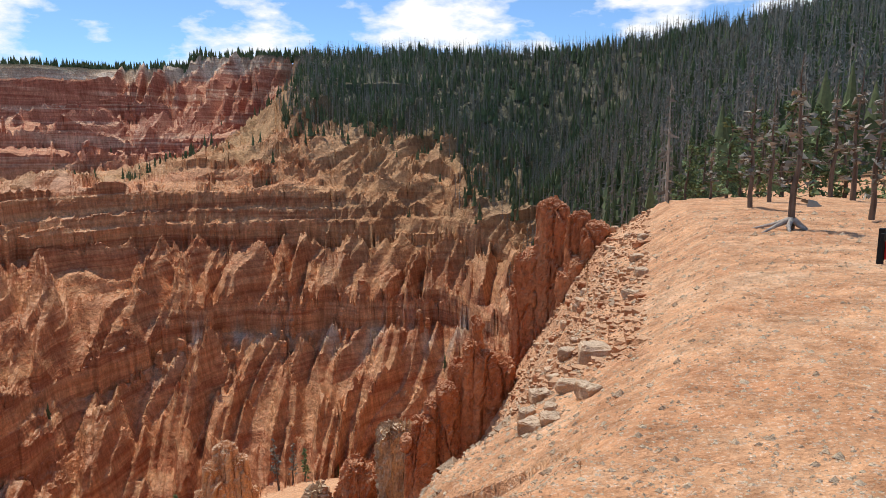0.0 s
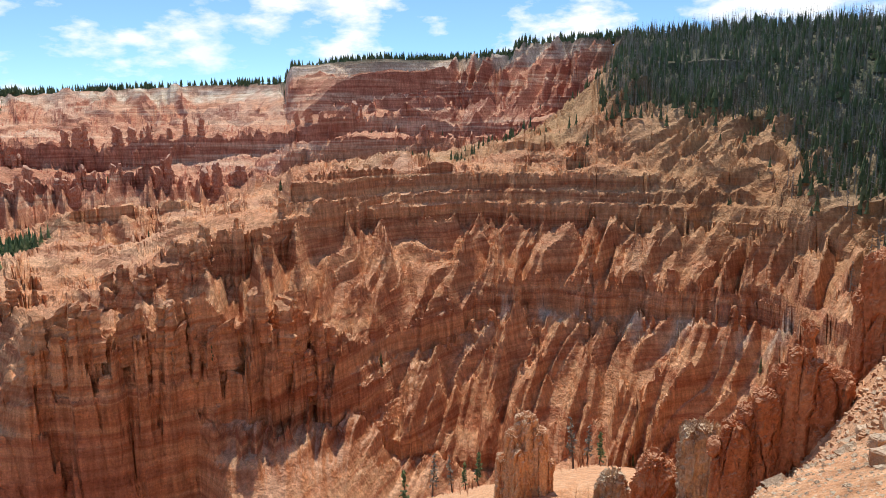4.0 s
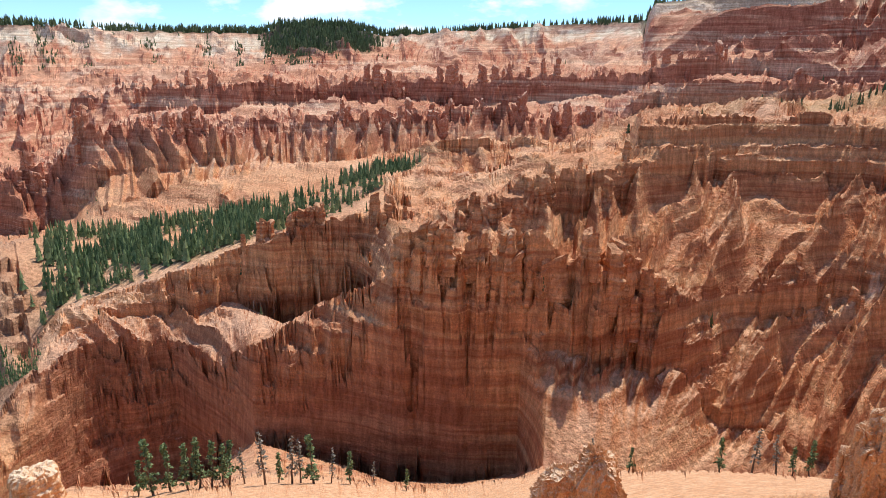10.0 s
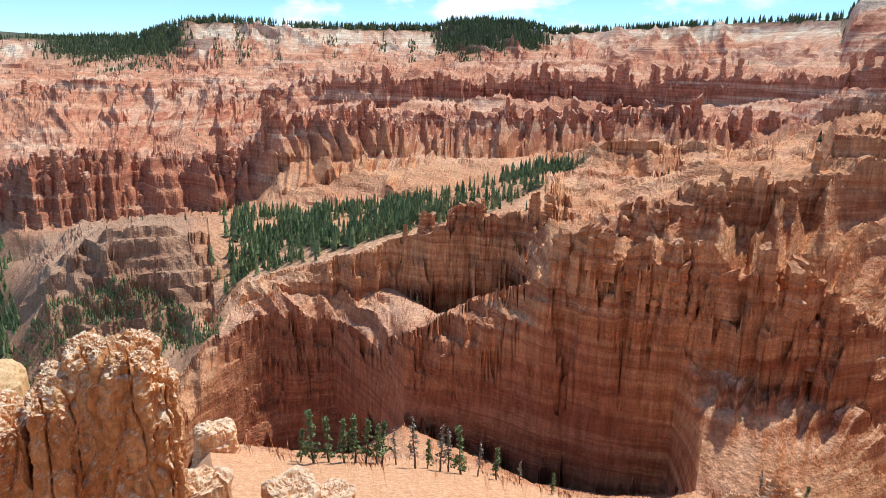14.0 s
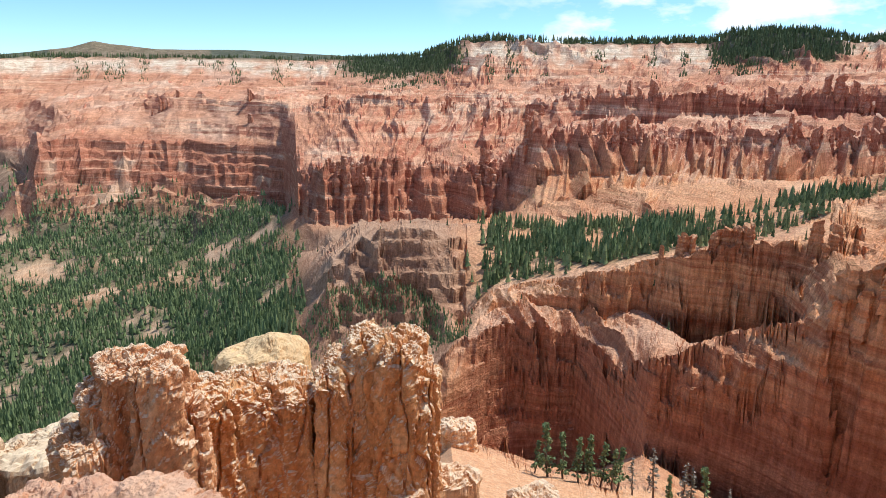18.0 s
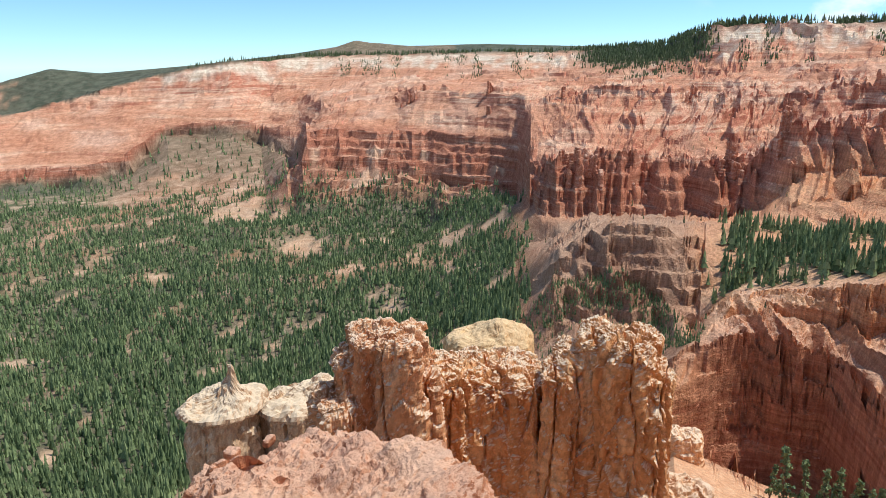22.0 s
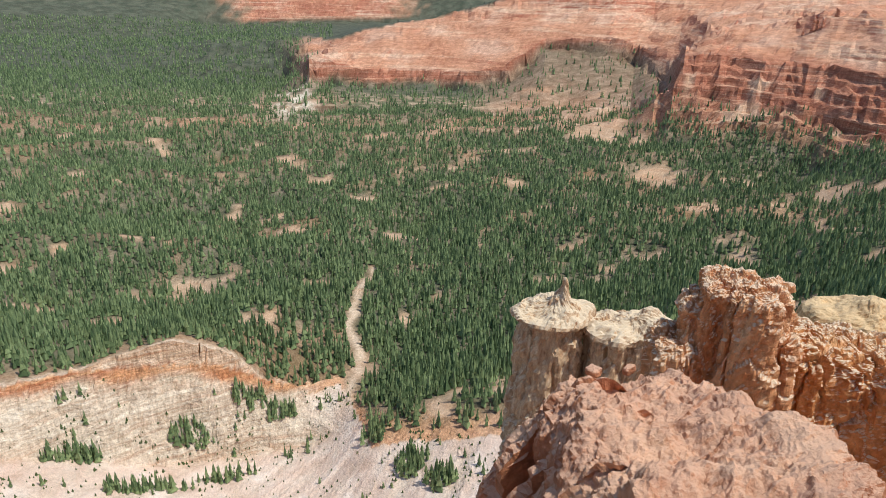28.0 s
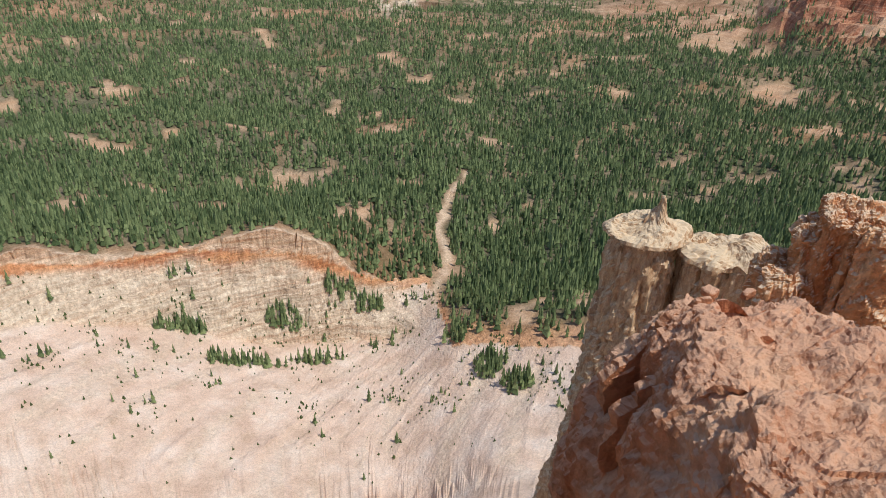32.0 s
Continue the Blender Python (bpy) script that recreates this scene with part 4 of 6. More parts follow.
def wood_edge(az):
    """Ledge index at which the valley wood begins."""
    return np.interp(az, [128, 145.2, 148.0], [4.75, 4.85, 6.05])


def forest_cover(az, q, r, x, y):
    """How wooded the ground is, 0 to 1."""
    wob = 0.3 * fbm2(x / 70, y / 70, 3, 80)
    hill = np.where(az < 14, smooth(9.3, 10.2, q + 1.4 * wob) * smooth(13.5, 10.0, az + 3 * wob) + smooth(1.0, 2.5, q) * smooth(-15, -19, az) + smooth(2.6, 4.2, q + wob) * smooth(-6, -12, az + 4 * wob) + 0.5 * smooth(6, 9, q + wob) * smooth(0, -6, az), 0)
    hill = np.clip(hill, 0, 1)
    prow = smooth(6.08, 6.4, q) * (1 - smooth(9.5, 11.3, q + wob)) * (0.16 * smooth(58.5, 61, az) + 0.64 * smooth(65, 70, az)) * smooth(-0.35, 0.25, fbm2(x / 28, y / 28, 2, 81)) * (1 - smooth(83, 87, az + 8 * wob))
    prow = np.maximum(prow, 0.8 * smooth(9.8, 10.4, q) * (1 - smooth(10.9, 11.1, q)) * smooth(55.5, 57.5, az) * (1 - smooth(60, 64, az)))
    valley = smooth(100.5, 104, az + 4 * wob) * smooth(-0.3, 0.3, q - np.where(az > 126, wood_edge(az), 5.9)) * (1 - 0.85 * smooth(12.0, 12.9, q + wob)) * (q < 13.0)
    valley = np.where((az > 148.5) & (q < 6.05), 0, valley)
    valley = valley * (1 - 0.40 * smooth(0.12, 0.5, fbm2(x / 170, y / 170, 3, 92))) * (1 - 0.30 * smooth(0.66, 0.90, ridged(x / 250, y / 250, 3, 70)) * smooth(640, 900, r))
    far = smooth(119.5, 123, az) * smooth(12, 13, q) * (1 - smooth(13.8, 14.6, q + wob)) * (1 - 0.6 * smooth(119, 121, az) * (1 - smooth(133, 137, az)))
    far2 = smooth(148, 152, az) * smooth(13, 14, q) * (1 - smooth(17.9, 18.2, q))
    back = smooth(16.92, 17.04, q) * (1 - np.where((az > 139) & (az < 157), smooth(18, 18.2, q), 0) * smooth(137, 143, az + 6 * wob) * (1 - smooth(153, 158, az + 6 * wob)))
    knoll = smooth(16.35, 16.6, q + 0.5 * wob) * (smooth(58.5, 61, az) * (1 - smooth(66.5, 69, az)) + smooth(86.5, 89, az) * (1 - smooth(95, 98, az)))
    back = np.maximum(back, np.clip(knoll, 0, 1))
    cover = np.maximum.reduce([hill, prow, valley, far, far2, back])
    outcrop = np.exp(-((az - 150.4) / 2.5) ** 2) * smooth(12.5, 12.8, q) * (1 - smooth(13.9, 14.2, q)) * smooth(-0.4, 0.0, fbm2(x / 45, y / 45, 3, 82))
    return np.clip(cover * (1 - outcrop), 0, 1)


def clearings(x, y):
    """Bare ground among the valley firs, 0 to 1."""
    c = np.clip((fbm2(x / 75, y / 75, 4, 90) - 0.36) * 4, 0, 1)
    nz = fbm2(x / 24, y / 24, 3, 91)
    for az, r, across, deep in ((138.4, 1040, 26, 9), (126.4, 905, 30, 10), (120.0, 750, 19, 13), (151.5, 1160, 24, 26), (152.7, 920, 26, 12), (154.9, 545, 20, 7), (149.6, 650, 16, 16), (125.3, 1420, 60, 60), (120.6, 1130, 50, 40), (163.0, 800, 40, 16), (171.0, 640, 34, 14), (133.5, 1250, 30, 24), (112.5, 1120, 46, 26), (107.5, 1000, 30, 40), (117.0, 960, 40, 14), (128.5, 720, 12, 9), (141.5, 560, 10, 12), (166.0, 560, 30, 10), (174.0, 760, 46, 20), (176.0, 560, 30, 20)):
        a = math.radians(az)
        px, py = x + math.sin(a) * r, y - math.cos(a) * r
        along, off = -px * math.sin(a) + py * math.cos(a), px * math.cos(a) + py * math.sin(a)
        c = np.maximum(c, np.clip(2.2 * np.exp(-(off / across) ** 2 - (along / deep) ** 2) + 0.9 * nz - 0.55, 0, 1))
    return c


green = forest_cover(A_, Q_, RR_, X_, Y_)
white = np.where((A_ > 36) & (A_ < 130), smooth(16.4, 16.62, Q_ + wob * 1.2 - 0.2 * (A_ < 60)) * (1 - smooth(16.88, 16.98, Q_)) * np.clip(0.62 + 0.7 * fbm2(X_ / 130, Y_ / 130, 3, 87) + 0.55 * pn2(A_ * 1.7, Q_ * 1.2, 93), 0.12, 0.95), 0)
white = np.where((A_ > 8) & (A_ <= 38.2), smooth(16.75, 16.85, Q_) * (1 - smooth(17.0, 17.05, Q_)) * 0.75, white)
white = np.maximum(white, smooth(147, 152, A_ + 9 * wob) * smooth(4.9, 5.05, Q_ + 0.3 * wob) * (1 - smooth(5.7, 5.9, Q_ + wob * 0.7)))
white = np.maximum(white, 0.8 * np.exp(-((Q_ - 3.9 + wob * 0.8) / 0.12) ** 2) * (A_ > -4) * (A_ < 24) * smooth(0.0, 0.5, fbm2(X_ / 16, Y_ / 16, 2, 86)))
white = np.maximum(white, 1.4 * np.exp(-((A_ - 150.4) / 2.6) ** 2) * smooth(12.4, 12.7, Q_) * (1 - smooth(14.0, 14.3, Q_)))
dirt = np.maximum(1 - smooth(60, 120, RR_), (Q_ < 1.2) * (A_ > 8) * (A_ < 95))
fan = (A_ > 108) & (Q_ < np.where(A_ > 128, wood_edge(A_) - 0.3, 5.6)) & (RR_ > 60)
fan_streak = np.clip(0.5 + 0.9 * pn2((A_ - np.interp(RR_, WASH_R, WASH_AZ)) * RR_ / 57.3 / 16, RR_ / 110, 88) + 0.5 * fbm2(X_ / 9, Y_ / 9, 2, 89), 0, 1)
dirt = np.where(fan, 0.08 + 0.28 * fan_streak, dirt)
white = np.where(fan, np.maximum(white, 0.95), white)
edge_ = smooth(146, 152, A_ + 9 * wob)
dirt = np.where((Q_ > 5.0) & (Q_ < 5.7) & fan, dirt * (1 - edge_) + 0.06 * edge_, dirt)
white = np.where((A_ > 140) & (Q_ > 5.92) & (Q_ < 6.1), white * (1 - edge_) + 0.62 * edge_, white)
wash_az = np.interp(RR_, WASH_R, WASH_AZ)
wash = np.exp(-(((A_ - wash_az + 1.2 * fbm2(X_ / 40, Y_ / 40, 2, 84)) * RR_ / 57.3) / 6.5) ** 2) * (RR_ > 230) * (RR_ < 720)
dirt = np.maximum(dirt, 0.3 * wash)
white = np.maximum(white, 0.9 * wash)
white = white * (1 - green)
green = green * (1 - wash)
white = np.maximum(white, 0.9 * wash)
patch = clearings(X_, Y_) * (A_ > 103) * (Q_ < 13.5) * (Q_ > np.where(A_ > 126, wood_edge(A_), 6.05))
dirt = np.maximum(dirt, 0.45 * patch)
white = np.maximum(white, 0.6 * patch)
green = green * (1 - 0.8 * patch)
pinkish = smooth(11.5, 13, Q_) * (A_ > 12)
greyish = smooth(85, 90, A_ + wob * 5) * (1 - smooth(98, 104, A_ + wob * 8)) * 0.85 * smooth(3.5, 4.5, Q_) * (1 - smooth(11.5, 12.2, Q_))
tanish = np.where((A_ > -8) & (A_ < 34), smooth(8.9, 9.1, Q_) * (1 - smooth(11.6, 12, Q_)), 0) * np.clip(0.55 + 0.9 * wob * 3, 0.1, 0.85)
tanish = np.maximum(tanish, 0.55 * smooth(16, 6, A_) * smooth(4.5, 6.5, Q_) * (A_ > -12))
tanish = tanish * (1 - smooth(26, 40, A_))
greyish = np.maximum(greyish, 0.9 * smooth(119, 121, A_) * (1 - smooth(134, 138, A_)) * smooth(13.0, 13.3, Q_) * (1 - smooth(14.4, 14.8, Q_)))
greyish = np.maximum(greyish, 0.8 * (A_ > 104) * (A_ < 118) * (Q_ > 17.9))
green = np.where((A_ > 107) & (A_ < 118) & (Q_ > 18.0), 0.55 * green, green)
wooded = green * smooth(14, 11, A_) * (RR_ > 60) * 0.75
# deep red lower beds, carried up the bay to paint its shade darker
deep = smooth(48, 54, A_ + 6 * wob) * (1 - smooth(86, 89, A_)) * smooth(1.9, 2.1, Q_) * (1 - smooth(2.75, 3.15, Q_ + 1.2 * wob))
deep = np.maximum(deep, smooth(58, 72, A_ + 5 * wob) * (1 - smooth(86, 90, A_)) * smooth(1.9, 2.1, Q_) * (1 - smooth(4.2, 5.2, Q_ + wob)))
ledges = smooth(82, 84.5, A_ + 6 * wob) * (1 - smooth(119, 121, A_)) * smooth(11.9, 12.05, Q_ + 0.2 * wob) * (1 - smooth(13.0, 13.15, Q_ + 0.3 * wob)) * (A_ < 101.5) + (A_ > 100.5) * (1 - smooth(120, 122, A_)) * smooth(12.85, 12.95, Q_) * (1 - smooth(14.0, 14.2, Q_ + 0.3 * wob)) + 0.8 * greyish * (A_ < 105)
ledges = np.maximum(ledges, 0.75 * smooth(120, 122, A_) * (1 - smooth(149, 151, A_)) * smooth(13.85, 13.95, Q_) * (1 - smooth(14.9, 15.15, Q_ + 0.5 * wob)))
fan_pink = np.clip(0.62 + 0.6 * fan_streak, 0, 1) * fan * (1 - 0.8 * edge_ * smooth(4.85, 5.0, Q_ + 0.3 * wob))
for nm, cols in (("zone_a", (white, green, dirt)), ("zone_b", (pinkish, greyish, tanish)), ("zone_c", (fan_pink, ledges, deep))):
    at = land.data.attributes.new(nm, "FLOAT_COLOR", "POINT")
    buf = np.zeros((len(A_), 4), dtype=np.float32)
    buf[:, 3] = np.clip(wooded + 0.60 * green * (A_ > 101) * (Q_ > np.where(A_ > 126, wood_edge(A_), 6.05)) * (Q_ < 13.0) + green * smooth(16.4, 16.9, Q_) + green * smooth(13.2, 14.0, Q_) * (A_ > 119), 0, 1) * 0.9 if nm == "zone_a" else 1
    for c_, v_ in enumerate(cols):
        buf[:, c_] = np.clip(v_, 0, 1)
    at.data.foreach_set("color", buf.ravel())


# ---- forests ----
def conifer(tiers, points, width, seed):
    """A fir as a low mesh, one metre high."""
    g = np.random.default_rng(seed)
    v, f = [], []
    for t in range(tiers):
        z0, z1 = 0.10 + 0.78 * t / tiers, 0.10 + 0.78 * (t + 1) / tiers + 0.14
        rad = width * (1 - 0.86 * t / tiers) * 0.5
        base = len(v)
        for p in range(points):
            a = 2 * np.pi * (p + 0.5 * (t % 2)) / points + g.uniform(-.2, .2)
            k = rad * (g.uniform(0.9, 1.15) if p % 2 else g.uniform(0.55, 0.7))
            v.append((math.cos(a) * k, math.sin(a) * k, z0 - 0.05 * g.uniform(0, 1) * (p % 2)))
        v.append((0, 0, min(z1, 1.0)))
        f += [(base + p, base + (p + 1) % points, base + points) for p in range(points)]
    return np.array(v), np.array(f)


def dead_spruce(seed, branches=20):
    g = np.random.default_rng(seed)
    v, f = [], []
    for a in (0, 2.1, 4.2):
        v.append((math.cos(a) * 0.016, math.sin(a) * 0.016, 0))
    v.append((0, 0, 1.0))
    f += [(0, 1, 3), (1, 2, 3), (2, 0, 3)]
    for k in range(branches):
        z = g.uniform(0.10, 0.96)
        a, ln = g.uniform(0, 6.28), 0.11 * (1.05 - z) * g.uniform(0.6, 1.3) + 0.015
        b = len(v)
        v += [(0, 0, z + 0.012), (0, 0, z - 0.018), (math.cos(a) * ln, math.sin(a) * ln, z - 0.04 * g.uniform(0.2, 1.4))]
        f.append((b, b + 1, b + 2))
    return np.array(v), np.array(f)


def scatter(n, az_lo, az_hi, q_lo, q_hi, seed, cover=None, power=1.0, r_pow=1.0):
    """Points of the land between two bearings and two ledges, thinned by how wooded it is."""
    g = np.random.default_rng(seed)
    az = g.uniform(az_lo, az_hi, n)
    q = g.uniform(q_lo, q_hi, n)
    ci = ((az - AZ_TAB[0]) / 0.25).astype(int)
    i = np.clip(q.astype(int), 0, NF - 2)
    ra, rb = R_TAB[i, ci], R_TAB[i + 1, ci]
    r = ra + (rb - ra) * (q - i)
    z, qq, rk = heights(az, r)
    a = np.radians(az)
    x, y = -np.sin(a) * r, np.cos(a) * r
    c = forest_cover(az, qq, r, x, y) if cover is None else cover(az, qq, r, x, y)
    area = np.clip((rb - ra) * r, 0, None)
    area = area / np.percentile(area, 95)
    keep = (g.uniform(0, 1, n) < np.clip(c, 0, 1) ** power) & (g.uniform(0, 1, n) < np.clip(area, 0.02, 1) ** r_pow)
    return np.stack([x, y, z], -1)[keep], g


def forest(name, spots, g, shapes, mat, h_lo, h_hi, label, category="trees"):
    vs, fs, off = [], [], 0
    which = g.integers(0, len(shapes), len(spots))
    hts, turns, fat = g.uniform(h_lo, h_hi, len(spots)) * np.where(g.uniform(0, 1, len(spots)) < 0.25, 0.6, 1), g.uniform(0, 6.28, len(spots)), g.uniform(0.8, 1.25, len(spots))
    for k, (v, f) in enumerate(shapes):
        m = which == k
        if not m.any():
            continue
        s, h, t, w = spots[m], hts[m], turns[m], fat[m]
        c, sn = np.cos(t)[:, None], np.sin(t)[:, None]
        x = (v[None, :, 0] * c - v[None, :, 1] * sn) * (h * w)[:, None] + s[:, 0:1]
        y = (v[None, :, 0] * sn + v[None, :, 1] * c) * (h * w)[:, None] + s[:, 1:2]
        z = v[None, :, 2] * h[:, None] + s[:, 2:3] - 0.02 * h[:, None]
        vs.append(np.stack([x, y, z], -1).reshape(-1, 3))
        fs.append((f[None] + (np.arange(m.sum()) * len(v))[:, None, None]).reshape(-1, 3) + off)
        off += len(vs[-1])
    if vs:
        thing(name, np.concatenate(vs), np.concatenate(fs), mat, label, category, kind="stuff", flat=True)


FIRS = [conifer(3, 7, 0.36, 1), conifer(4, 6, 0.30, 2), conifer(3, 7, 0.42, 3)]
VALLEY_FIRS = [conifer(3, 6, 0.34, 6), conifer(3, 6, 0.40, 7), conifer(2, 7, 0.36, 8)]
FAR_FIRS = [conifer(2, 5, 0.38, 4), conifer(2, 5, 0.48, 5)]

DEAD = [dead_spruce(s) for s in (11, 12, 13)]
FAR_DEAD = [dead_spruce(s, 11) for s in (14, 15)]
p_, g_ = scatter(34000, -46, 14, 1.0, 13, 101, power=0.8, r_pow=0.42)
live = g_.uniform(0, 1, len(p_)) < 0.42
forest("hillside_firs", p_[live], g_, FIRS, M_FIR_DARK, 7, 15, "dark green spruces on the hillside above the canyon")
near_ = np.hypot(p_[:, 0], p_[:, 1]) < 330
forest("hillside_dead_spruces", p_[~live & near_], g_, DEAD, M_DEAD, 12, 21, "grey dead standing spruces covering the hillside")
forest("hilltop_dead_spruces", p_[~live & ~near_], g_, FAR_DEAD, M_DEAD, 13, 22, "grey dead standing spruces along the hilltop")
p_, g_ = scatter(6500, -22, 13.5, 9.2, 11.1, 111, power=0.8, r_pow=0.2)
live = g_.uniform(0, 1, len(p_)) < 0.28
forest("upper_slope_firs", p_[live], g_, FAR_FIRS, M_FIR_DARK, 9, 16, "dark green spruces under the hilltop")
forest("upper_slope_dead_spruces", p_[~live], g_, FAR_DEAD, M_DEAD, 13, 21, "grey dead standing spruces under the hilltop")
p_, g_ = scatter(9500, 55, 88, 6, 11.2, 102, r_pow=0.4)
forest("ridge_firs", p_, g_, FIRS, M_FIR, 8, 15, "dark firs on the shaded back of a ridge")
p_, g_ = scatter(140000, 100, 189, 4.5, 12.95, 103, r_pow=0.55)
clear = np.clip(1.3 * clearings(p_[:, 0], p_[:, 1]), 0, 0.95)
r__ = np.hypot(p_[:, 0], p_[:, 1])
az__ = np.degrees(np.arctan2(-p_[:, 0], p_[:, 1]))
az__ = np.where(az__ < 0, az__ + 360, az__)
in_wash = np.abs(az__ - np.interp(r__, WASH_R, WASH_AZ)) * r__ / 57.3 < 6
keep_ = (g_.uniform(0, 1, len(p_)) > clear) & ~(in_wash & (r__ < 700))
near_ = r__ < 720
forest("valley_firs", p_[keep_ & near_], g_, VALLEY_FIRS, M_FIR, 8, 17, "green firs filling the canyon floor")
forest("valley_slope_firs", p_[keep_ & ~near_], g_, FAR_FIRS, M_FIR, 8, 16, "green firs covering the slopes across the canyon floor")


def rim_cover(az, q, r, x, y):
    return 0.25 + 0.75 * smooth(-0.2, 0.3, fbm2(x / 120, y / 120, 2, 95))


p_, g_ = scatter(9000, 119, 189, 12.0, 15.2, 104, r_pow=0.7)
forest("far_valley_firs", p_, g_, FAR_FIRS, M_FIR, 11, 20, "green firs on the far canyon floor")
def streak_cover(az, q, r, x, y):
    a = np.radians(az)
    return smooth(0.05, 0.5, pn2(a * 60, q * 0.5, 96) + 0.5 * fbm2(x / 90, y / 90, 2, 99)) * smooth(56, 62, az)


p_, g_ = scatter(11000, 55, 119, 16.1, 17.0, 115, streak_cover, r_pow=0.2)
forest("rim_slope_firs", p_, g_, FAR_FIRS, M_FIR_DARK, 6, 12, "dark firs in streaks on the pale slopes under the rim")
p_, g_ = scatter(5200, 10, 128, 16.97, 17.05, 105, rim_cover, r_pow=0.0)
p_[:, 2] -= 9.0
forest("rim_spruces", p_, g_, FAR_FIRS, M_FIR_DARK, 15, 25, "dark spruces lining the canyon rim")


p_, g_ = scatter(9000, 57, 98, 16.35, 17.03, 116, r_pow=0.1)
forest("knoll_spruces", p_, g_, FAR_FIRS, M_FIR_DARK, 11, 20, "dark spruces covering knolls on the canyon rim")
p_, g_ = scatter(16000, 147, 189, 13.0, 18.0, 118, r_pow=0.5)
forest("distant_firs", p_, g_, FAR_FIRS, M_FIR, 13, 22, "green firs on the distant valley slopes")


def talus_cover(az, q, r, x, y):
    return 0.8 * smooth(86, 90, az) * (1 - smooth(100, 103, az)) * (1 - smooth(5.9, 6.1, q)) * smooth(4.2, 4.8, q)


p_, g_ = scatter(4200, 86, 103, 3.6, 6.1, 106, talus_cover, r_pow=0.0)
forest("talus_saplings", p_, g_, FIRS, M_FIR, 2, 5.5, "small firs scattered on a grey talus slope")


# ---- rocks near the rim ----
def rock_surface(base, rows, cols, wrap, size, seed, flute=0.0, crack=0.5, rough=1.0, cell=1.0, lump=0.16, joints=0.0, crumble=0.0, grain=0.0):
    """Weathers a smooth grid of points: lumps, joints, loose blocks and vertical flutes."""
    p = base.reshape(rows, cols, 3)
    du = np.roll(p, -1, 1) - np.roll(p, 1, 1) if wrap else np.gradient(p, axis=1)
    dv = np.gradient(p, axis=0)
    nrm = np.cross(du, dv).reshape(-1, 3)
    nrm /= np.maximum(np.linalg.norm(nrm, axis=1), 1e-9)[:, None]
    b = base
    d = rough * size * (lump * fbm3(b, 1.0 / size, 2, seed) + 0.075 * fbm3(b, 3.6 / size, 3, seed + 5) + 0.022 * fbm3(b, 14 / size, 2, seed + 7))
    w = b + 0.12 * size * np.stack([fbm3(b, 1.6 / size, 2, seed + 9), fbm3(b, 1.6 / size, 2, seed + 11), fbm3(b, 1.6 / size, 2, seed + 13)], -1)
    for f, amp in ((cell * 1.5 / size, 0.10), (cell * 4.2 / size, 0.045)):
        edge, val = cells3(w * (1, 1, 0.8), f, seed)
        d = d + crack * size * amp * (val - 0.5) * 1.3 - crack * size * amp * 0.7 * (1 - smooth(0.0, 0.12, edge))
    if grain:
        d = d + grain * size * (0.030 * fbm3(b, 9.0 / size, 3, seed + 23) + 0.045 * (cells3(b * (1, 1, 0.7), 7.0 / size, seed + 24)[1] - 0.5) + 0.018 * (cells3(b, 17.0 / size, seed + 25)[1] - 0.5))
    if joints:
        edge, val = cells3((b + 0.06 * size * fbm3(b, 2.0 / size, 2, seed + 17)[:, None]) * (1, 1, 0.13), 1.15 / size, seed + 2)
        d = d + joints * size * (0.34 * (val - 0.5) - 0.26 * (1 - smooth(0.0, 0.05, edge)))
    if crumble:
        z_hi = b[:, 2].max()
        d = d + crumble * size * smooth(z_hi - 1.6 * size, z_hi - 0.3 * size, b[:, 2]) * (0.10 * fbm3(b, 6.0 / size, 3, seed + 19) + 0.12 * (cells3(b, 5.5 / size, seed + 20)[1] - 0.5))
    if flute:
        d = d + flute * size * (0.5 - np.abs(pn3(b[:, 0] * 2.6 / size, b[:, 1] * 2.6 / size, b[:, 2] * 0.35 / size, seed + 3)) * 1.6)
        d = d + 0.35 * flute * size * pn3(b[:, 0] * 8 / size, b[:, 1] * 8 / size, b[:, 2] * 0.9 / size, seed + 4)
    return b + nrm * d[:, None]


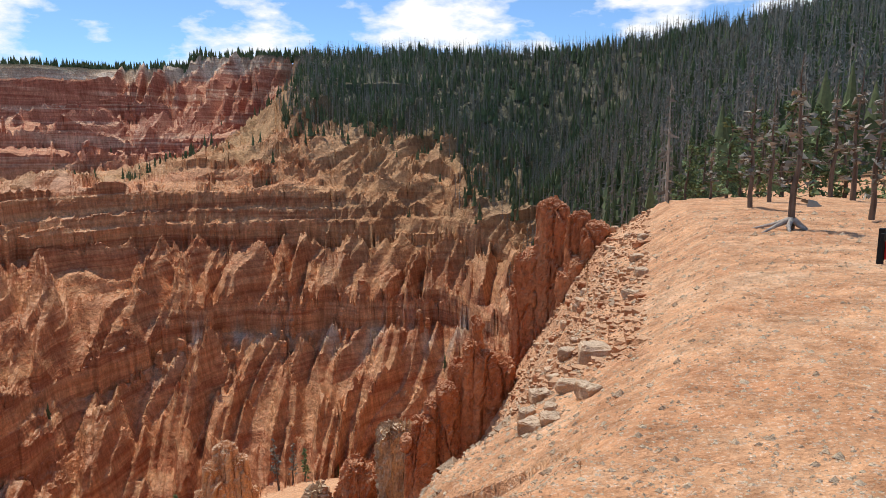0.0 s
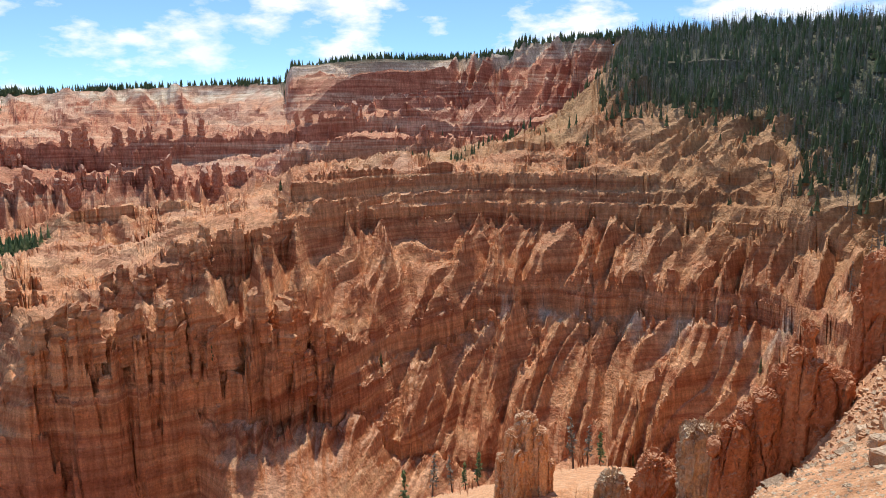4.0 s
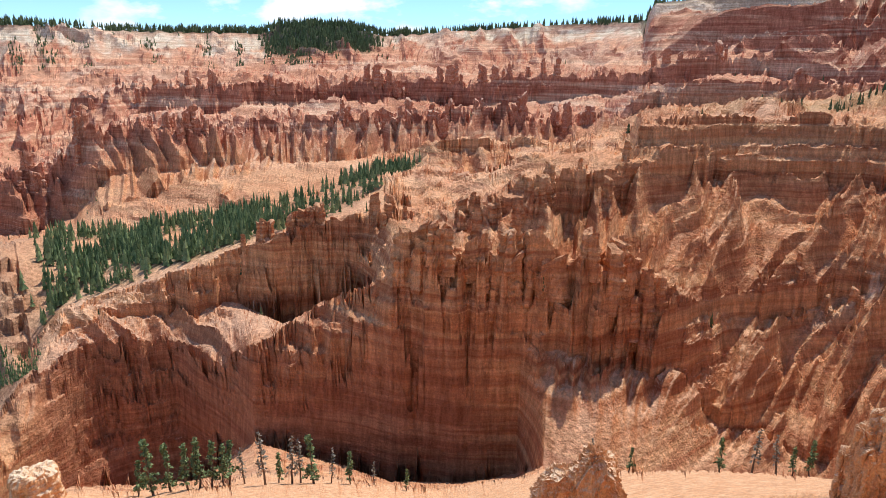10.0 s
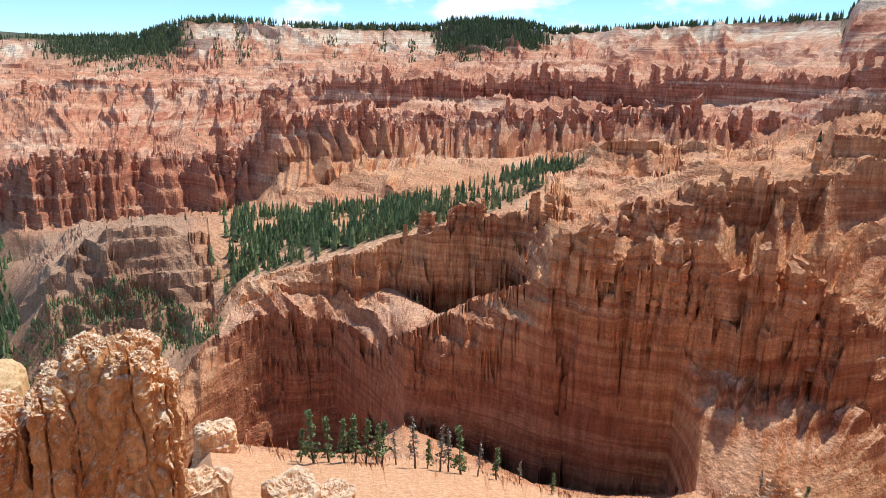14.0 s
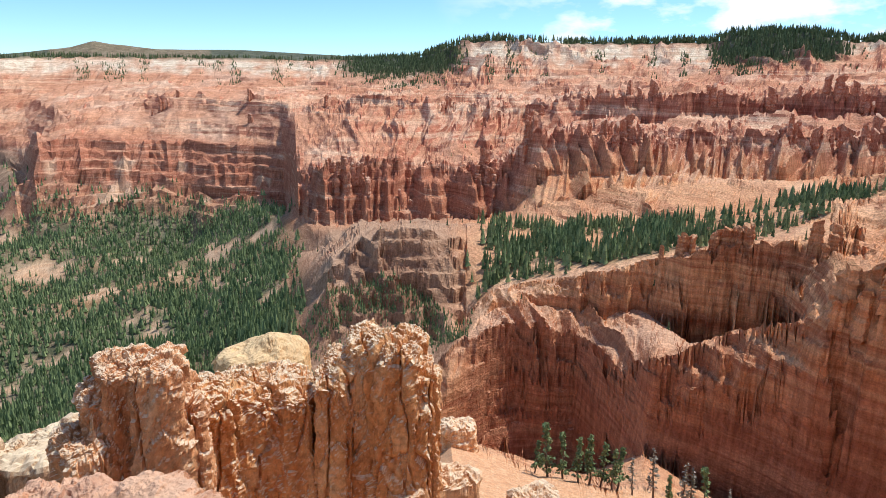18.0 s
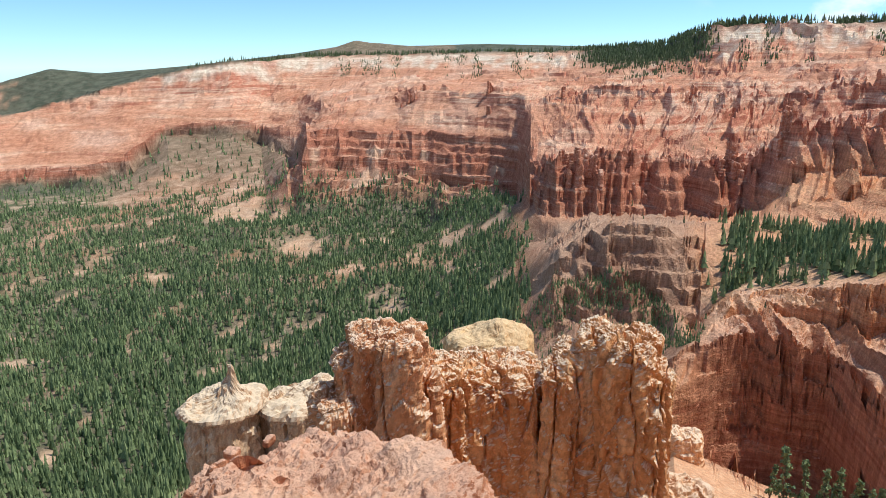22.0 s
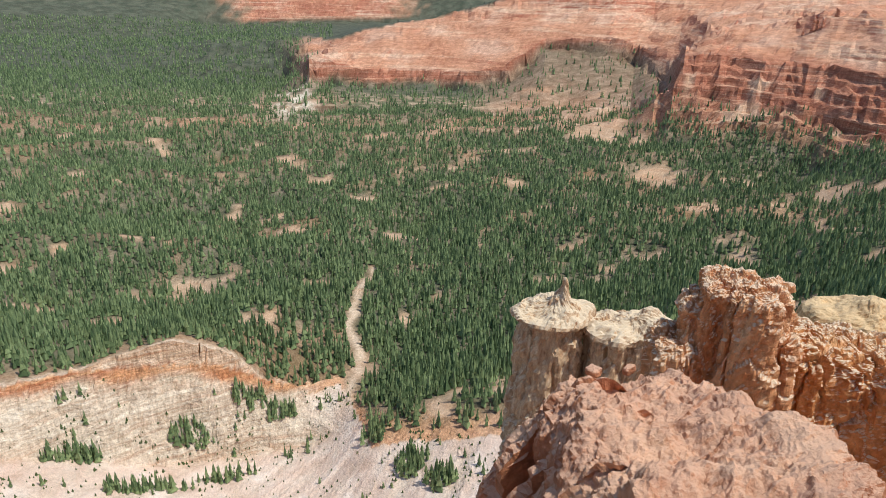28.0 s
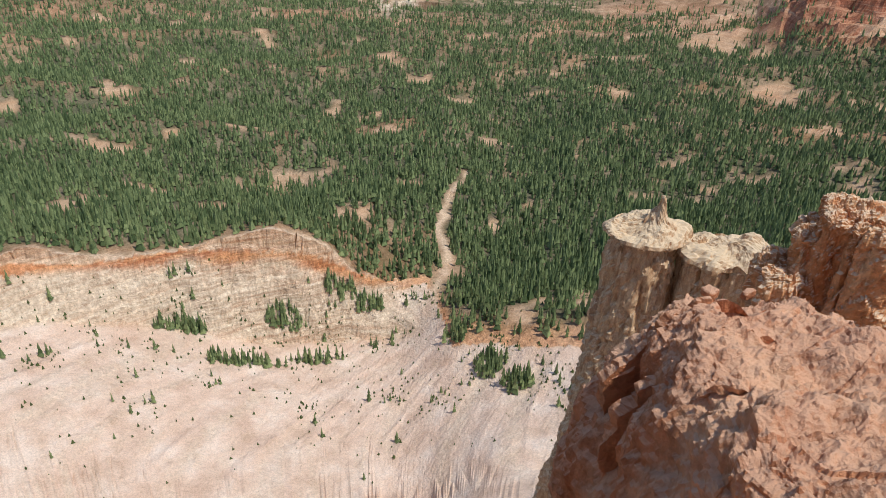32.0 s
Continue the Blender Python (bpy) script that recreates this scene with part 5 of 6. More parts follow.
def slab_surface(b, rows, cols, seed, rough=1.0):
    """Weathers a standing slab: broad bulges, vertical joints and rills, a broken crust on top."""
    p = b.reshape(rows, cols, 3)
    nrm = np.cross(np.roll(p, -1, 1) - np.roll(p, 1, 1), np.gradient(p, axis=0)).reshape(-1, 3)
    nrm /= np.maximum(np.linalg.norm(nrm, axis=1), 1e-9)[:, None]
    tall = b * (1, 1, 0.28)
    d = 0.10 * fbm3(tall, 0.9, 2, seed) + 0.045 * fbm3(tall, 2.7, 3, seed + 5) + 0.024 * fbm3(b, 5.5, 3, seed + 7) + 0.024 * fbm3(b, 15, 3, seed + 8)
    d = d + 0.05 * (0.5 - np.abs(pn3(b[:, 0] * 3.1, b[:, 1] * 3.1, b[:, 2] * 0.45, seed + 3)) * 1.8)
    w = b + 0.10 * np.stack([fbm3(b, 1.4, 2, seed + 9), fbm3(b, 1.4, 2, seed + 11), 2 * fbm3(b, 1.1, 2, seed + 13)], -1)
    edge, val = cells3(w * (1, 1, 0.16), 1.05, seed + 2)
    d = d + 0.24 * (val - 0.5) - 0.20 * (1 - smooth(0.0, 0.07, edge))
    edge, val = cells3(w * (1, 1, 0.55), 1.9, seed + 4)
    d = d + 0.11 * (val - 0.5) - 0.05 * (1 - smooth(0.0, 0.06, edge)) + 0.06 * (cells3(w * (1, 1, 0.7), 4.6, seed + 6)[1] - 0.5)
    z_hi = b[:, 2].max()
    crust = smooth(z_hi - 1.1, z_hi - 0.25, b[:, 2] + 0.35 * fbm3(b, 1.3, 2, seed + 19))
    d = d + crust * (0.11 * (cells3(w * (1, 1, 0.7), 3.3, seed + 20)[1] - 0.5) + 0.05 * (cells3(w, 6.5, seed + 21)[1] - 0.5) + 0.04 * fbm3(b, 9, 2, seed + 22))
    return b + nrm * (rough * d)[:, None]


def column_rock(name, centre, radii, turn, z_top, z_bot, mat, label, seed, res=(90, 70), flare=0.35, dome=0.25, square=0.75, peaks=(), parent=None, category="rock", group="", slab=0.0, **kw):
    """A standing rock: squarish ring, flared foot, domed or peaked top."""
    n, m = res
    th = np.linspace(0, 2 * np.pi, 1441)
    c, s_ = np.cos(th), np.sin(th)
    cx, cy = np.sign(c) * np.abs(c) ** square * radii[0], np.sign(s_) * np.abs(s_) ** square * radii[1]
    arc = np.concatenate([[0], np.cumsum(np.hypot(np.diff(cx), np.diff(cy)))])
    at = np.linspace(0, arc[-1], n, endpoint=False)
    cx, cy = np.interp(at, arc, cx), np.interp(at, arc, cy)
    ct, st = math.cos(radians(turn)), math.sin(radians(turn))
    size = min(radii)
    ring = []
    for k in range(m):
        t = k / (m - 1)
        if t < 0.72:
            q = t / 0.72
            z, f = z_bot + (z_top - dome * size - z_bot) * q, 1 + flare * (1 - q) ** 1.6
        else:
            q = (t - 0.72) / 0.28
            f = (1 - q) ** 0.9
            z = z_top - dome * size * (1 - math.sqrt(max(0.0, 1 - f ** 3.636)))
        ring.append((f, z))
    x = np.array([f for f, z in ring])[:, None] * cx[None]
    y = np.array([f for f, z in ring])[:, None] * cy[None]
    z = np.repeat(np.array([z for f, z in ring])[:, None], n, 1)
    for px, py, rad, tall in peaks:
        z = z + tall * np.exp(-((x - px) ** 2 + (y - py) ** 2) / rad ** 2) * smooth(z_bot, z_top, z) ** 2
    wx, wy = x * ct - y * st + centre[0], x * st + y * ct + centre[1]
    base = np.stack([wx, wy, z], -1).reshape(-1, 3)
    v = slab_surface(base, m, n, seed, slab) if slab else rock_surface(base, m, n, True, size, seed, **kw)
    return thing(name, v, grid_faces(m, n, True), mat, label, category, group, parent=parent, flat=True)


def ridge_rock(name, crest, thick, z_bot, mat, label, seed, res=(160, 80), lean=0.0, facets=True, category="rock", group="", **kw):
    """A wall of rock along a line of crest points (x, y, z)."""
    n, m = res
    c = np.array(crest, float)
    run = np.concatenate([[0], np.cumsum(np.hypot(*np.diff(c[:, :2], axis=0).T))])
    u = np.linspace(0, run[-1], n)
    cx, cy, cz = (np.interp(u, run, c[:, i]) for i in range(3))
    tx, ty = np.gradient(cx), np.gradient(cy)
    ln = np.hypot(tx, ty)
    nx, ny = -ty / ln, tx / ln
    end = np.clip(np.minimum(u, run[-1] - u) / (0.6 * thick), 0.02, 1) ** 0.5
    ph = np.linspace(-1, 1, m)
    side = np.sign(ph) * np.sin(np.minimum(np.abs(ph) * 1.6, 1) * np.pi / 2)
    drop = np.clip((np.abs(ph) - 0.18) / 0.82, 0, 1) ** 1.9
    z = cz[:, None] * (1 - drop[None]) + z_bot * drop[None]
    wide = thick * side[None] * end[:, None] * (1 + 0.5 * drop[None])
    x = cx[:, None] + nx[:, None] * wide + lean * nx[:, None] * (cz[:, None] - z)
    y = cy[:, None] + ny[:, None] * wide + lean * ny[:, None] * (cz[:, None] - z)
    base = np.stack([x, y, z], -1).reshape(-1, 3)
    v = rock_surface(base, n, m, False, thick, seed, **kw)
    return thing(name, v, grid_faces(n, m)[:, ::-1], mat, label, category, group, flat=facets)


def spot(az, d, el, eye=(0.0, 0.0, 0.0)):
    """The place seen from an eye at a bearing, a plan distance and an elevation."""
    a = radians(az)
    return (eye[0] - math.sin(a) * d, eye[1] + math.cos(a) * d, eye[2] + d * math.tan(radians(el)))


EYE_B = (-2.23, -3.69, -0.11)
EYE_C = (-1.93, -4.46, -0.18)

# the orange fins below the rim: upright joint blocks, side by side
for lab_, mat_, d_, th_, sd_, blocks_ in (
        ("orange limestone fin with a crumbly forked top", M_FIN_RED, 17.3, 1.0, 3, ((118.9, 0.55, -26.8), (116.9, 0.55, -23.4), (115.7, 0.50, -21.5), (113.2, 0.62, -21.7), (111.7, 0.55, -24.4), (110.8, 0.55, -27.4))),
        ("broad orange limestone fin with a flat pale top", M_FIN, 19.2, 1.3, 30, ((108.5, 0.74, -24.5), (104.7, 1.25, -24.5), (101.6, 0.55, -24.9))),
        ("tall orange limestone fin split by a dark crack", M_FIN, 18.6, 1.05, 60, ((98.4, 0.46, -24.4), (96.8, 0.60, -23.2), (94.6, 0.68, -21.6), (92.4, 0.66, -21.6), (90.4, 0.50, -23.6)))):
    fin_ = tagged(new("rock_fin"), lab_, "rock fin", "rock fins")
    g_f = np.random.default_rng(sd_)
    for k_, (az_, w_b, el_) in enumerate(blocks_):
        a_ = spot(az_, d_ + g_f.uniform(-0.45, 0.45), el_, EYE_B)
        column_rock("block", a_, (th_ * g_f.uniform(0.9, 1.1), w_b * 1.06), az_ + 90 + g_f.uniform(-8, 8), a_[2], -17.5, mat_, "", sd_ + 3 * k_, (150, 230), flare=0.75 if sd_ == 3 else 0.45, dome=0.5, square=0.42, parent=fin_, slab=1.0)
a_ = spot(104.2, 70, -21.9, EYE_B)
column_rock("rock_dome", a_, (4.9, 4.2), 104, a_[2], -62, M_YELLOW, "smooth yellowish dome of soft rock behind the fins", 31, (120, 90), flare=0.5, dome=0.42, square=0.9, peaks=((1.2, -0.5, 2.0, 1.2), (-2.6, 0.5, 1.6, -0.7), (3.6, 0, 1.2, 0.5)), category="rock dome", flute=0.04, crack=0.15, rough=0.55)

# cap rock far below the end of the path
for az_, el_, body_, lid_, turn_, sd_, tips_, lab_ in (
        (127.7, -25.9, (6.0, 6.4), (7.0, 7.4), 30, 41, ((-0.6, 1.8, 1.5, 3.8), (-0.6, 1.8, 2.9, 2.4), (3.5, -3.0, 3.2, -1.2)), "cream rock pillar under a flat cap with a small spire"),
        (120.5, -26.4, (6.2, 7.8), (7.2, 9.0), 40, 47, ((-1.0, 3.4, 3.6, 2.6), (0.0, -4.0, 3.0, -1.2)), "cream rock pillar under a flat sloping cap")):
    a_ = spot(az_, 120, el_, EYE_C)
    pillar_ = column_rock("capped_pillar", a_, body_, turn_, a_[2] - 1.2, -135, M_CREAM, lab_, sd_, (110, 150), flare=1.1, dome=0.2, square=0.8, category="rock pillar", group="capped pillars", flute=0.10, crack=0.8, joints=0.5, lump=0.14)
    column_rock("cap", a_, lid_, turn_, a_[2], a_[2] - 2.2, M_CREAM, "", sd_ + 1, (120, 60), flare=-0.12, dome=0.24, square=0.8, peaks=tips_, parent=pillar_, crack=0.30, rough=1.0, lump=0.22, grain=0.45)

# the red spine just under the path's end
crest_ = [spot(az_, d_, el_, EYE_C) for az_, d_, el_ in ((122.5, 5.9, -31.6), (119.5, 5.4, -29.9), (116.5, 5.0, -29.8), (113.0, 4.5, -31.8), (109.0, 3.9, -34.2), (104.0, 3.3, -37.5), (96.0, 2.8, -42))]
spine_ = ridge_rock("red_rock_spine", crest_, 1.05, -9, M_RED, "rough red rock spine breaking into angular blocks", 55, (300, 300), category="rock", flute=0.0, crack=0.26, rough=0.9, cell=1.9, lump=0.26, crumble=0.10, grain=0.34)

g_s = np.random.default_rng(12)
line_ = np.array(crest_)
for k_ in range(14):
    t_ = g_s.uniform(1.0, len(line_) - 1.01)
    i_ = int(t_)
    p_ = line_[i_] + (line_[i_ + 1] - line_[i_]) * (t_ - i_)
    size_ = float(g_s.uniform(0.025, 0.07))
    n_b, m_b = 14, 11
    th_, ph_ = np.meshgrid(np.linspace(0, 2 * np.pi, n_b, endpoint=False), np.linspace(-np.pi / 2, np.pi / 2, m_b))
    sq_ = lambda v: np.sign(v) * np.abs(v) ** 0.55
    k3_ = g_s.uniform(0.6, 1.2, 3)
    base_ = np.stack([sq_(np.cos(ph_)) * sq_(np.cos(th_ + k_)) * k3_[0], sq_(np.cos(ph_)) * sq_(np.sin(th_ + k_)) * k3_[1], sq_(np.sin(ph_)) * k3_[2] * 0.7], -1).reshape(-1, 3) * size_
    v_ = rock_surface(base_, m_b, n_b, True, size_, 700 + k_, crack=0.5, rough=0.8, lump=0.2)
    off_ = g_s.uniform(-0.55, 0.55, 2)
    drop_ = 0.7 * float(np.hypot(*off_)) ** 2
    thing("block", v_ + p_ + (off_[0], off_[1], -drop_ - 0.08), grid_faces(m_b, n_b, True), M_RED, "", "", parent=spine_, flat=True)

# blocks on the slope under the fins
for az_, d_, el_, rx_, ry_, sd_ in ((87.6, 18.6, -32.6, 0.75, 0.95, 61), (79.2, 19.2, -33.9, 0.95, 0.8, 62), (75.2, 19.5, -34.6, 0.7, 0.6, 63), (91.5, 17.6, -33.6, 0.5, 0.6, 64)):
    a_ = spot(az_, d_, el_, EYE_B)
    column_rock("rock_stub", a_, (rx_, ry_), 15, a_[2], -30, M_ORANGE, "pale crumbly rock stub below the rim", sd_, (70, 60), flare=0.5, dome=0.3, category="rock", group="rock stubs", flute=0.1, crack=1.0)
a_ = spot(87.0, 150, -28.6, EYE_B)
column_rock("rock_mound", a_, (3.6, 4.4), 0, a_[2], a_[2] - 14, M_ORANGE, "small orange knob of rock on a dirt saddle", 66, (70, 60), flare=0.4, dome=0.5, category="rock", flute=0.1, crack=0.8)

# pinnacles below the rim, towards the forest
tower_ = tagged(new("pinnacle"), "orange rock pinnacle with pale broken blocks on top", "rock pinnacle", "rim pinnacles")
for k_, (az_, d_, w_b, el_) in enumerate(((20.7, 60.3, 0.65, -26.6), (19.8, 59.8, 0.75, -24.7), (18.7, 60.2, 0.85, -23.4), (17.7, 59.7, 0.7, -24.5), (17.0, 60.2, 0.6, -26.8), (19.2, 58.9, 0.6, -26.2))):
    a_ = spot(az_, d_, el_)
    column_rock("block", a_, (w_b, w_b * 1.2), az_ + 25 * k_, a_[2], -42, M_ORANGE, "", 90 + 3 * k_, (90, 150), flare=0.6, dome=0.7, square=0.5, parent=tower_, slab=1.35)
for lab_, mat_, d_, th_, bot_, sd_, line_ in (
        ("pale crumbling pinnacle top", M_ORANGE, 58, 1.4, -52, 73, ((46.2, -34.2), (44.6, -32.8), (42.6, -32.0), (41.0, -30.6), (40.0, -30.5), (38.8, -31.8), (37.8, -33.8))),
        ("red pinnacle of shattered rock", M_DEEPRED, 40, 0.9, -30, 75, ((9.6, -28.0), (8.8, -26.2), (7.8, -25.5), (6.6, -26.2), (5.6, -27.4), (4.8, -29))),
        ("cream boulder stub on the slope", M_CREAM, 42, 0.8, -32, 78, ((12.6, -28.6), (11.8, -27.4), (10.6, -27.2), (9.8, -28.6))),
        ("cream rock knob beside a red fin", M_CREAM, 38, 0.8, -26, 77, ((5.9, -25.0), (5.4, -23.3), (4.2, -22.8), (3.0, -23.0), (2.6, -25.0)))):
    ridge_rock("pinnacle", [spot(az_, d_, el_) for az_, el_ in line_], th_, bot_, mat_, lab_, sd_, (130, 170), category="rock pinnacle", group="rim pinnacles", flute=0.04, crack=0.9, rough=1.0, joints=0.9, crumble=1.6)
for nm_, lab_, cat_, mat_, d_, bot_, sd_, blocks_ in (
        ("red_rock_tower", "tall deep red rock tower with a stepped top", "rock tower", M_DEEPRED, 33, -15.5, 400, ((-9.2, 0.60, -4.4), (-8.2, 0.72, -8.4), (-7.1, 0.42, -8.9), (-6.5, 0.36, -11.6), (-9.9, 0.50, -8.8))),
        ("red_rock_fin", "crumbling red rock fin of thin columns", "rock fin", M_DEEPRED, 31, -14.5, 440, ((-11.3, 0.36, -5.3), (-12.5, 0.42, -6.3), (-13.2, 0.36, -9.6), (-11.8, 0.46, -8.9), (-10.7, 0.42, -10.2))),
        ("red_rock_fin", "thin deep red rock fin rising to a point", "rock fin", M_DEEPRED, 29, -17.5, 480, ((-3.0, 0.20, -14.2), (-2.5, 0.30, -16.3), (-1.6, 0.34, -17.9), (-0.5, 0.36, -19.6), (0.7, 0.36, -20.9), (1.8, 0.36, -22.4), (2.7, 0.30, -23.9), (-3.9, 0.40, -17.0), (-5.1, 0.42, -17.6)))):
    mass_ = tagged(new(nm_), lab_, cat_, "red fins")
    g_f = np.random.default_rng(sd_)
    for k_, (az_, w_b, el_) in enumerate(blocks_):
        a_ = spot(az_, d_ + g_f.uniform(-0.3, 0.3), el_)
        column_rock("block", a_, (w_b * 1.5, w_b * 1.3), az_ + 90 + g_f.uniform(-14, 14), a_[2], bot_, mat_, "", sd_ + 3 * k_, (80, 150), flare=0.55, dome=0.8, square=0.6, parent=mass_, slab=0.9)

# boulders strewn down the slope beside the fin
g_b = np.random.default_rng(5)


def boulder(name, x, y, size, seed, mat, label, group):
    n, m = 22, 16
    th, ph = np.meshgrid(np.linspace(0, 2 * np.pi, n, endpoint=False), np.linspace(-np.pi / 2, np.pi / 2, m))
    sq = lambda q: np.sign(q) * np.abs(q) ** 0.42
    k = np.random.default_rng(seed).uniform(0.7, 1.2, 3)
    base = np.stack([sq(np.cos(ph)) * sq(np.cos(th)) * k[0], sq(np.cos(ph)) * sq(np.sin(th)) * k[1], sq(np.sin(ph)) * 0.75 * k[2]], -1).reshape(-1, 3) * size * 0.5
    v = rock_surface(base, m, n, True, size * 0.5, seed, crack=0.9, rough=0.8, lump=0.20, grain=0.6)
    z = float(ground_at(x, y)[0])
    ob = thing(name, v, grid_faces(m, n, True), mat, label, "boulder", group, flat=True)
    ob.matrix_world = pose(x, y, z + 0.16 * size, 0, 0, seed * 37 % 360)
    return ob


def down_sight(az, el):
    """Where a line of sight from the path's start meets the slope."""
    rr = np.linspace(8, 36, 300)
    a = radians(az)
    e = np.degrees(np.arctan2(ground_at(-math.sin(a) * rr, math.cos(a) * rr), rr))
    hit = np.nonzero(e >= el)[0]
    r = rr[hit[0]] if len(hit) else 24.0
    return -math.sin(a) * r, math.cos(a) * r, r


for k_, (az_, el_, wide_) in enumerate(((-13.0, -17.6, 3.4), (-12.5, -20.4, 2.7), (-10.9, -20.0, 2.3), (-8.5, -20.9, 2.6), (-7.8, -24.6, 2.3), (-9.4, -24.0, 2.4), (-7.4, -22.3, 1.8), (-9.4, -21.8, 1.7), (-11.7, -13.0, 1.4), (-10.6, -17.4, 1.5), (-11.4, -16.2, 1.2), (-9.6, -19.2, 1.2), (1.0, -26.0, 2.6))):
    px_, py_, r_ = down_sight(az_, el_)
    boulder("boulder", px_, py_, 0.78 * r_ * math.tan(radians(wide_)), 170 + k_, M_RUBBLE_PALE, "large pale squarish boulder on the dirt slope", "slope boulders")
for k_ in range(110):
    az_ = g_b.uniform(-16.5, -4.5)
    d_ = 15 + (az_ + 4.5) / -11 * g_b.uniform(-3, 8) + g_b.uniform(0, 13)
    px_, py_, _ = spot(az_, d_, 0)
    boulder("boulder", px_, py_, float(g_b.uniform(0.10, 0.38)), 200 + k_, M_RUBBLE_PALE if k_ % 3 else M_DEEPRED, "pale broken boulder on the dirt slope" if k_ % 3 else "reddish broken boulder on the dirt slope", "slope boulders")

# stones on the dirt and rubble under its edge
oct_v = np.array([(1, 0, 0), (0, 1, 0), (-1, 0, 0), (0, -1, 0), (0, 0, 0.7), (0, 0, -0.7)])
oct_f = np.array([(0, 1, 4), (1, 2, 4), (2, 3, 4), (3, 0, 4), (1, 0, 5), (2, 1, 5), (3, 2, 5), (0, 3, 5)])
n_st = 24000
sx = g_b.uniform(0, 1, n_st)
st_az, st_r = g_b.uniform(-42, 12, n_st), 2.5 + 24 * sx ** 1.5
st_x, st_y = -np.sin(np.radians(st_az)) * st_r, np.cos(np.radians(st_az)) * st_r
st_s = np.exp(g_b.normal(-4.5, 0.6, n_st)) * (1 + 0.9 * smooth(0, 4, lip_distance(st_x, st_y)[0])) * (0.75 + st_r / 30)
st_z = ground_at(st_x, st_y)
jit = g_b.uniform(0.6, 1.3, (n_st, 6, 3))
st_v = oct_v[None] * jit * st_s[:, None, None] + np.stack([st_x, st_y, st_z], -1)[:, None]
thing("loose_stones", st_v.reshape(-1, 3), (oct_f[None] + 6 * np.arange(n_st)[:, None, None]).reshape(-1, 3), M_CREAM, "pale gravel strewn over the orange dirt", "gravel", kind="stuff", flat=True)

n_ru = 7000
ru_az, ru_r = g_b.uniform(-17, 2, n_ru), g_b.uniform(10, 34, n_ru)
ru_x, ru_y = -np.sin(np.radians(ru_az)) * ru_r, np.cos(np.radians(ru_az)) * ru_r
off_ = lip_distance(ru_x, ru_y)[0]
ok_ = (off_ > -1.2) & (g_b.uniform(0, 1, n_ru) < 0.06 + 0.9 * smooth(-0.6, 3.0, off_))
ru_x, ru_y = ru_x[ok_], ru_y[ok_]
ru_s = np.clip(np.exp(g_b.normal(-3.5, 0.7, len(ru_x))), 0.012, 0.12)
cube_v = np.array([(i, j, k) for i in (-1, 1) for j in (-1, 1) for k in (-0.7, 0.7)], float)
cube_f = np.array([(0, 1, 3), (0, 3, 2), (4, 6, 7), (4, 7, 5), (0, 4, 5), (0, 5, 1), (2, 3, 7), (2, 7, 6), (0, 2, 6), (0, 6, 4), (1, 5, 7), (1, 7, 3)])
ru_v = cube_v[None] * g_b.uniform(0.45, 1.15, (len(ru_x), 8, 3)) * ru_s[:, None, None]
tw_ = g_b.uniform(0, 6.28, len(ru_x))[:, None]
ru_v = np.stack([ru_v[..., 0] * np.cos(tw_) - ru_v[..., 1] * np.sin(tw_), ru_v[..., 0] * np.sin(tw_) + ru_v[..., 1] * np.cos(tw_), ru_v[..., 2]], -1)
ru_v = ru_v + np.stack([ru_x, ru_y, ground_at(ru_x, ru_y)], -1)[:, None]
thing("rubble", ru_v.reshape(-1, 3), (cube_f[None] + 8 * np.arange(len(ru_x))[:, None, None]).reshape(-1, 3), M_RUBBLE, "angular orange rubble on the slope under the dirt edge", "rubble", kind="stuff", flat=True)


# ---- trees that stand alone ----
def tube(path, radii, sides=6):
    path = np.array(path, float)
    v, f = [], []
    for i, p in enumerate(path):
        d = path[min(i + 1, len(path) - 1)] - path[max(i - 1, 0)]
        d /= np.linalg.norm(d)
        e = np.cross(d, (0.3, 0.9, 0.2))
        e /= np.linalg.norm(e)
        h = np.cross(d, e)
        for s in range(sides):
            a = 2 * np.pi * s / sides
            v.append(p + radii[i] * (e * math.cos(a) + h * math.sin(a)))
    for i in range(len(path) - 1):
        for s in range(sides):
            a, b = i * sides + s, i * sides + (s + 1) % sides
            f += [(a, b, b + sides), (a, b + sides, a + sides)]
    return np.array(v), np.array(f)


def join(parts):
    vs, fs, o = [], [], 0
    for v, f in parts:
        vs.append(v)
        fs.append(f + o)
        o += len(v)
    return np.concatenate(vs), np.concatenate(fs)


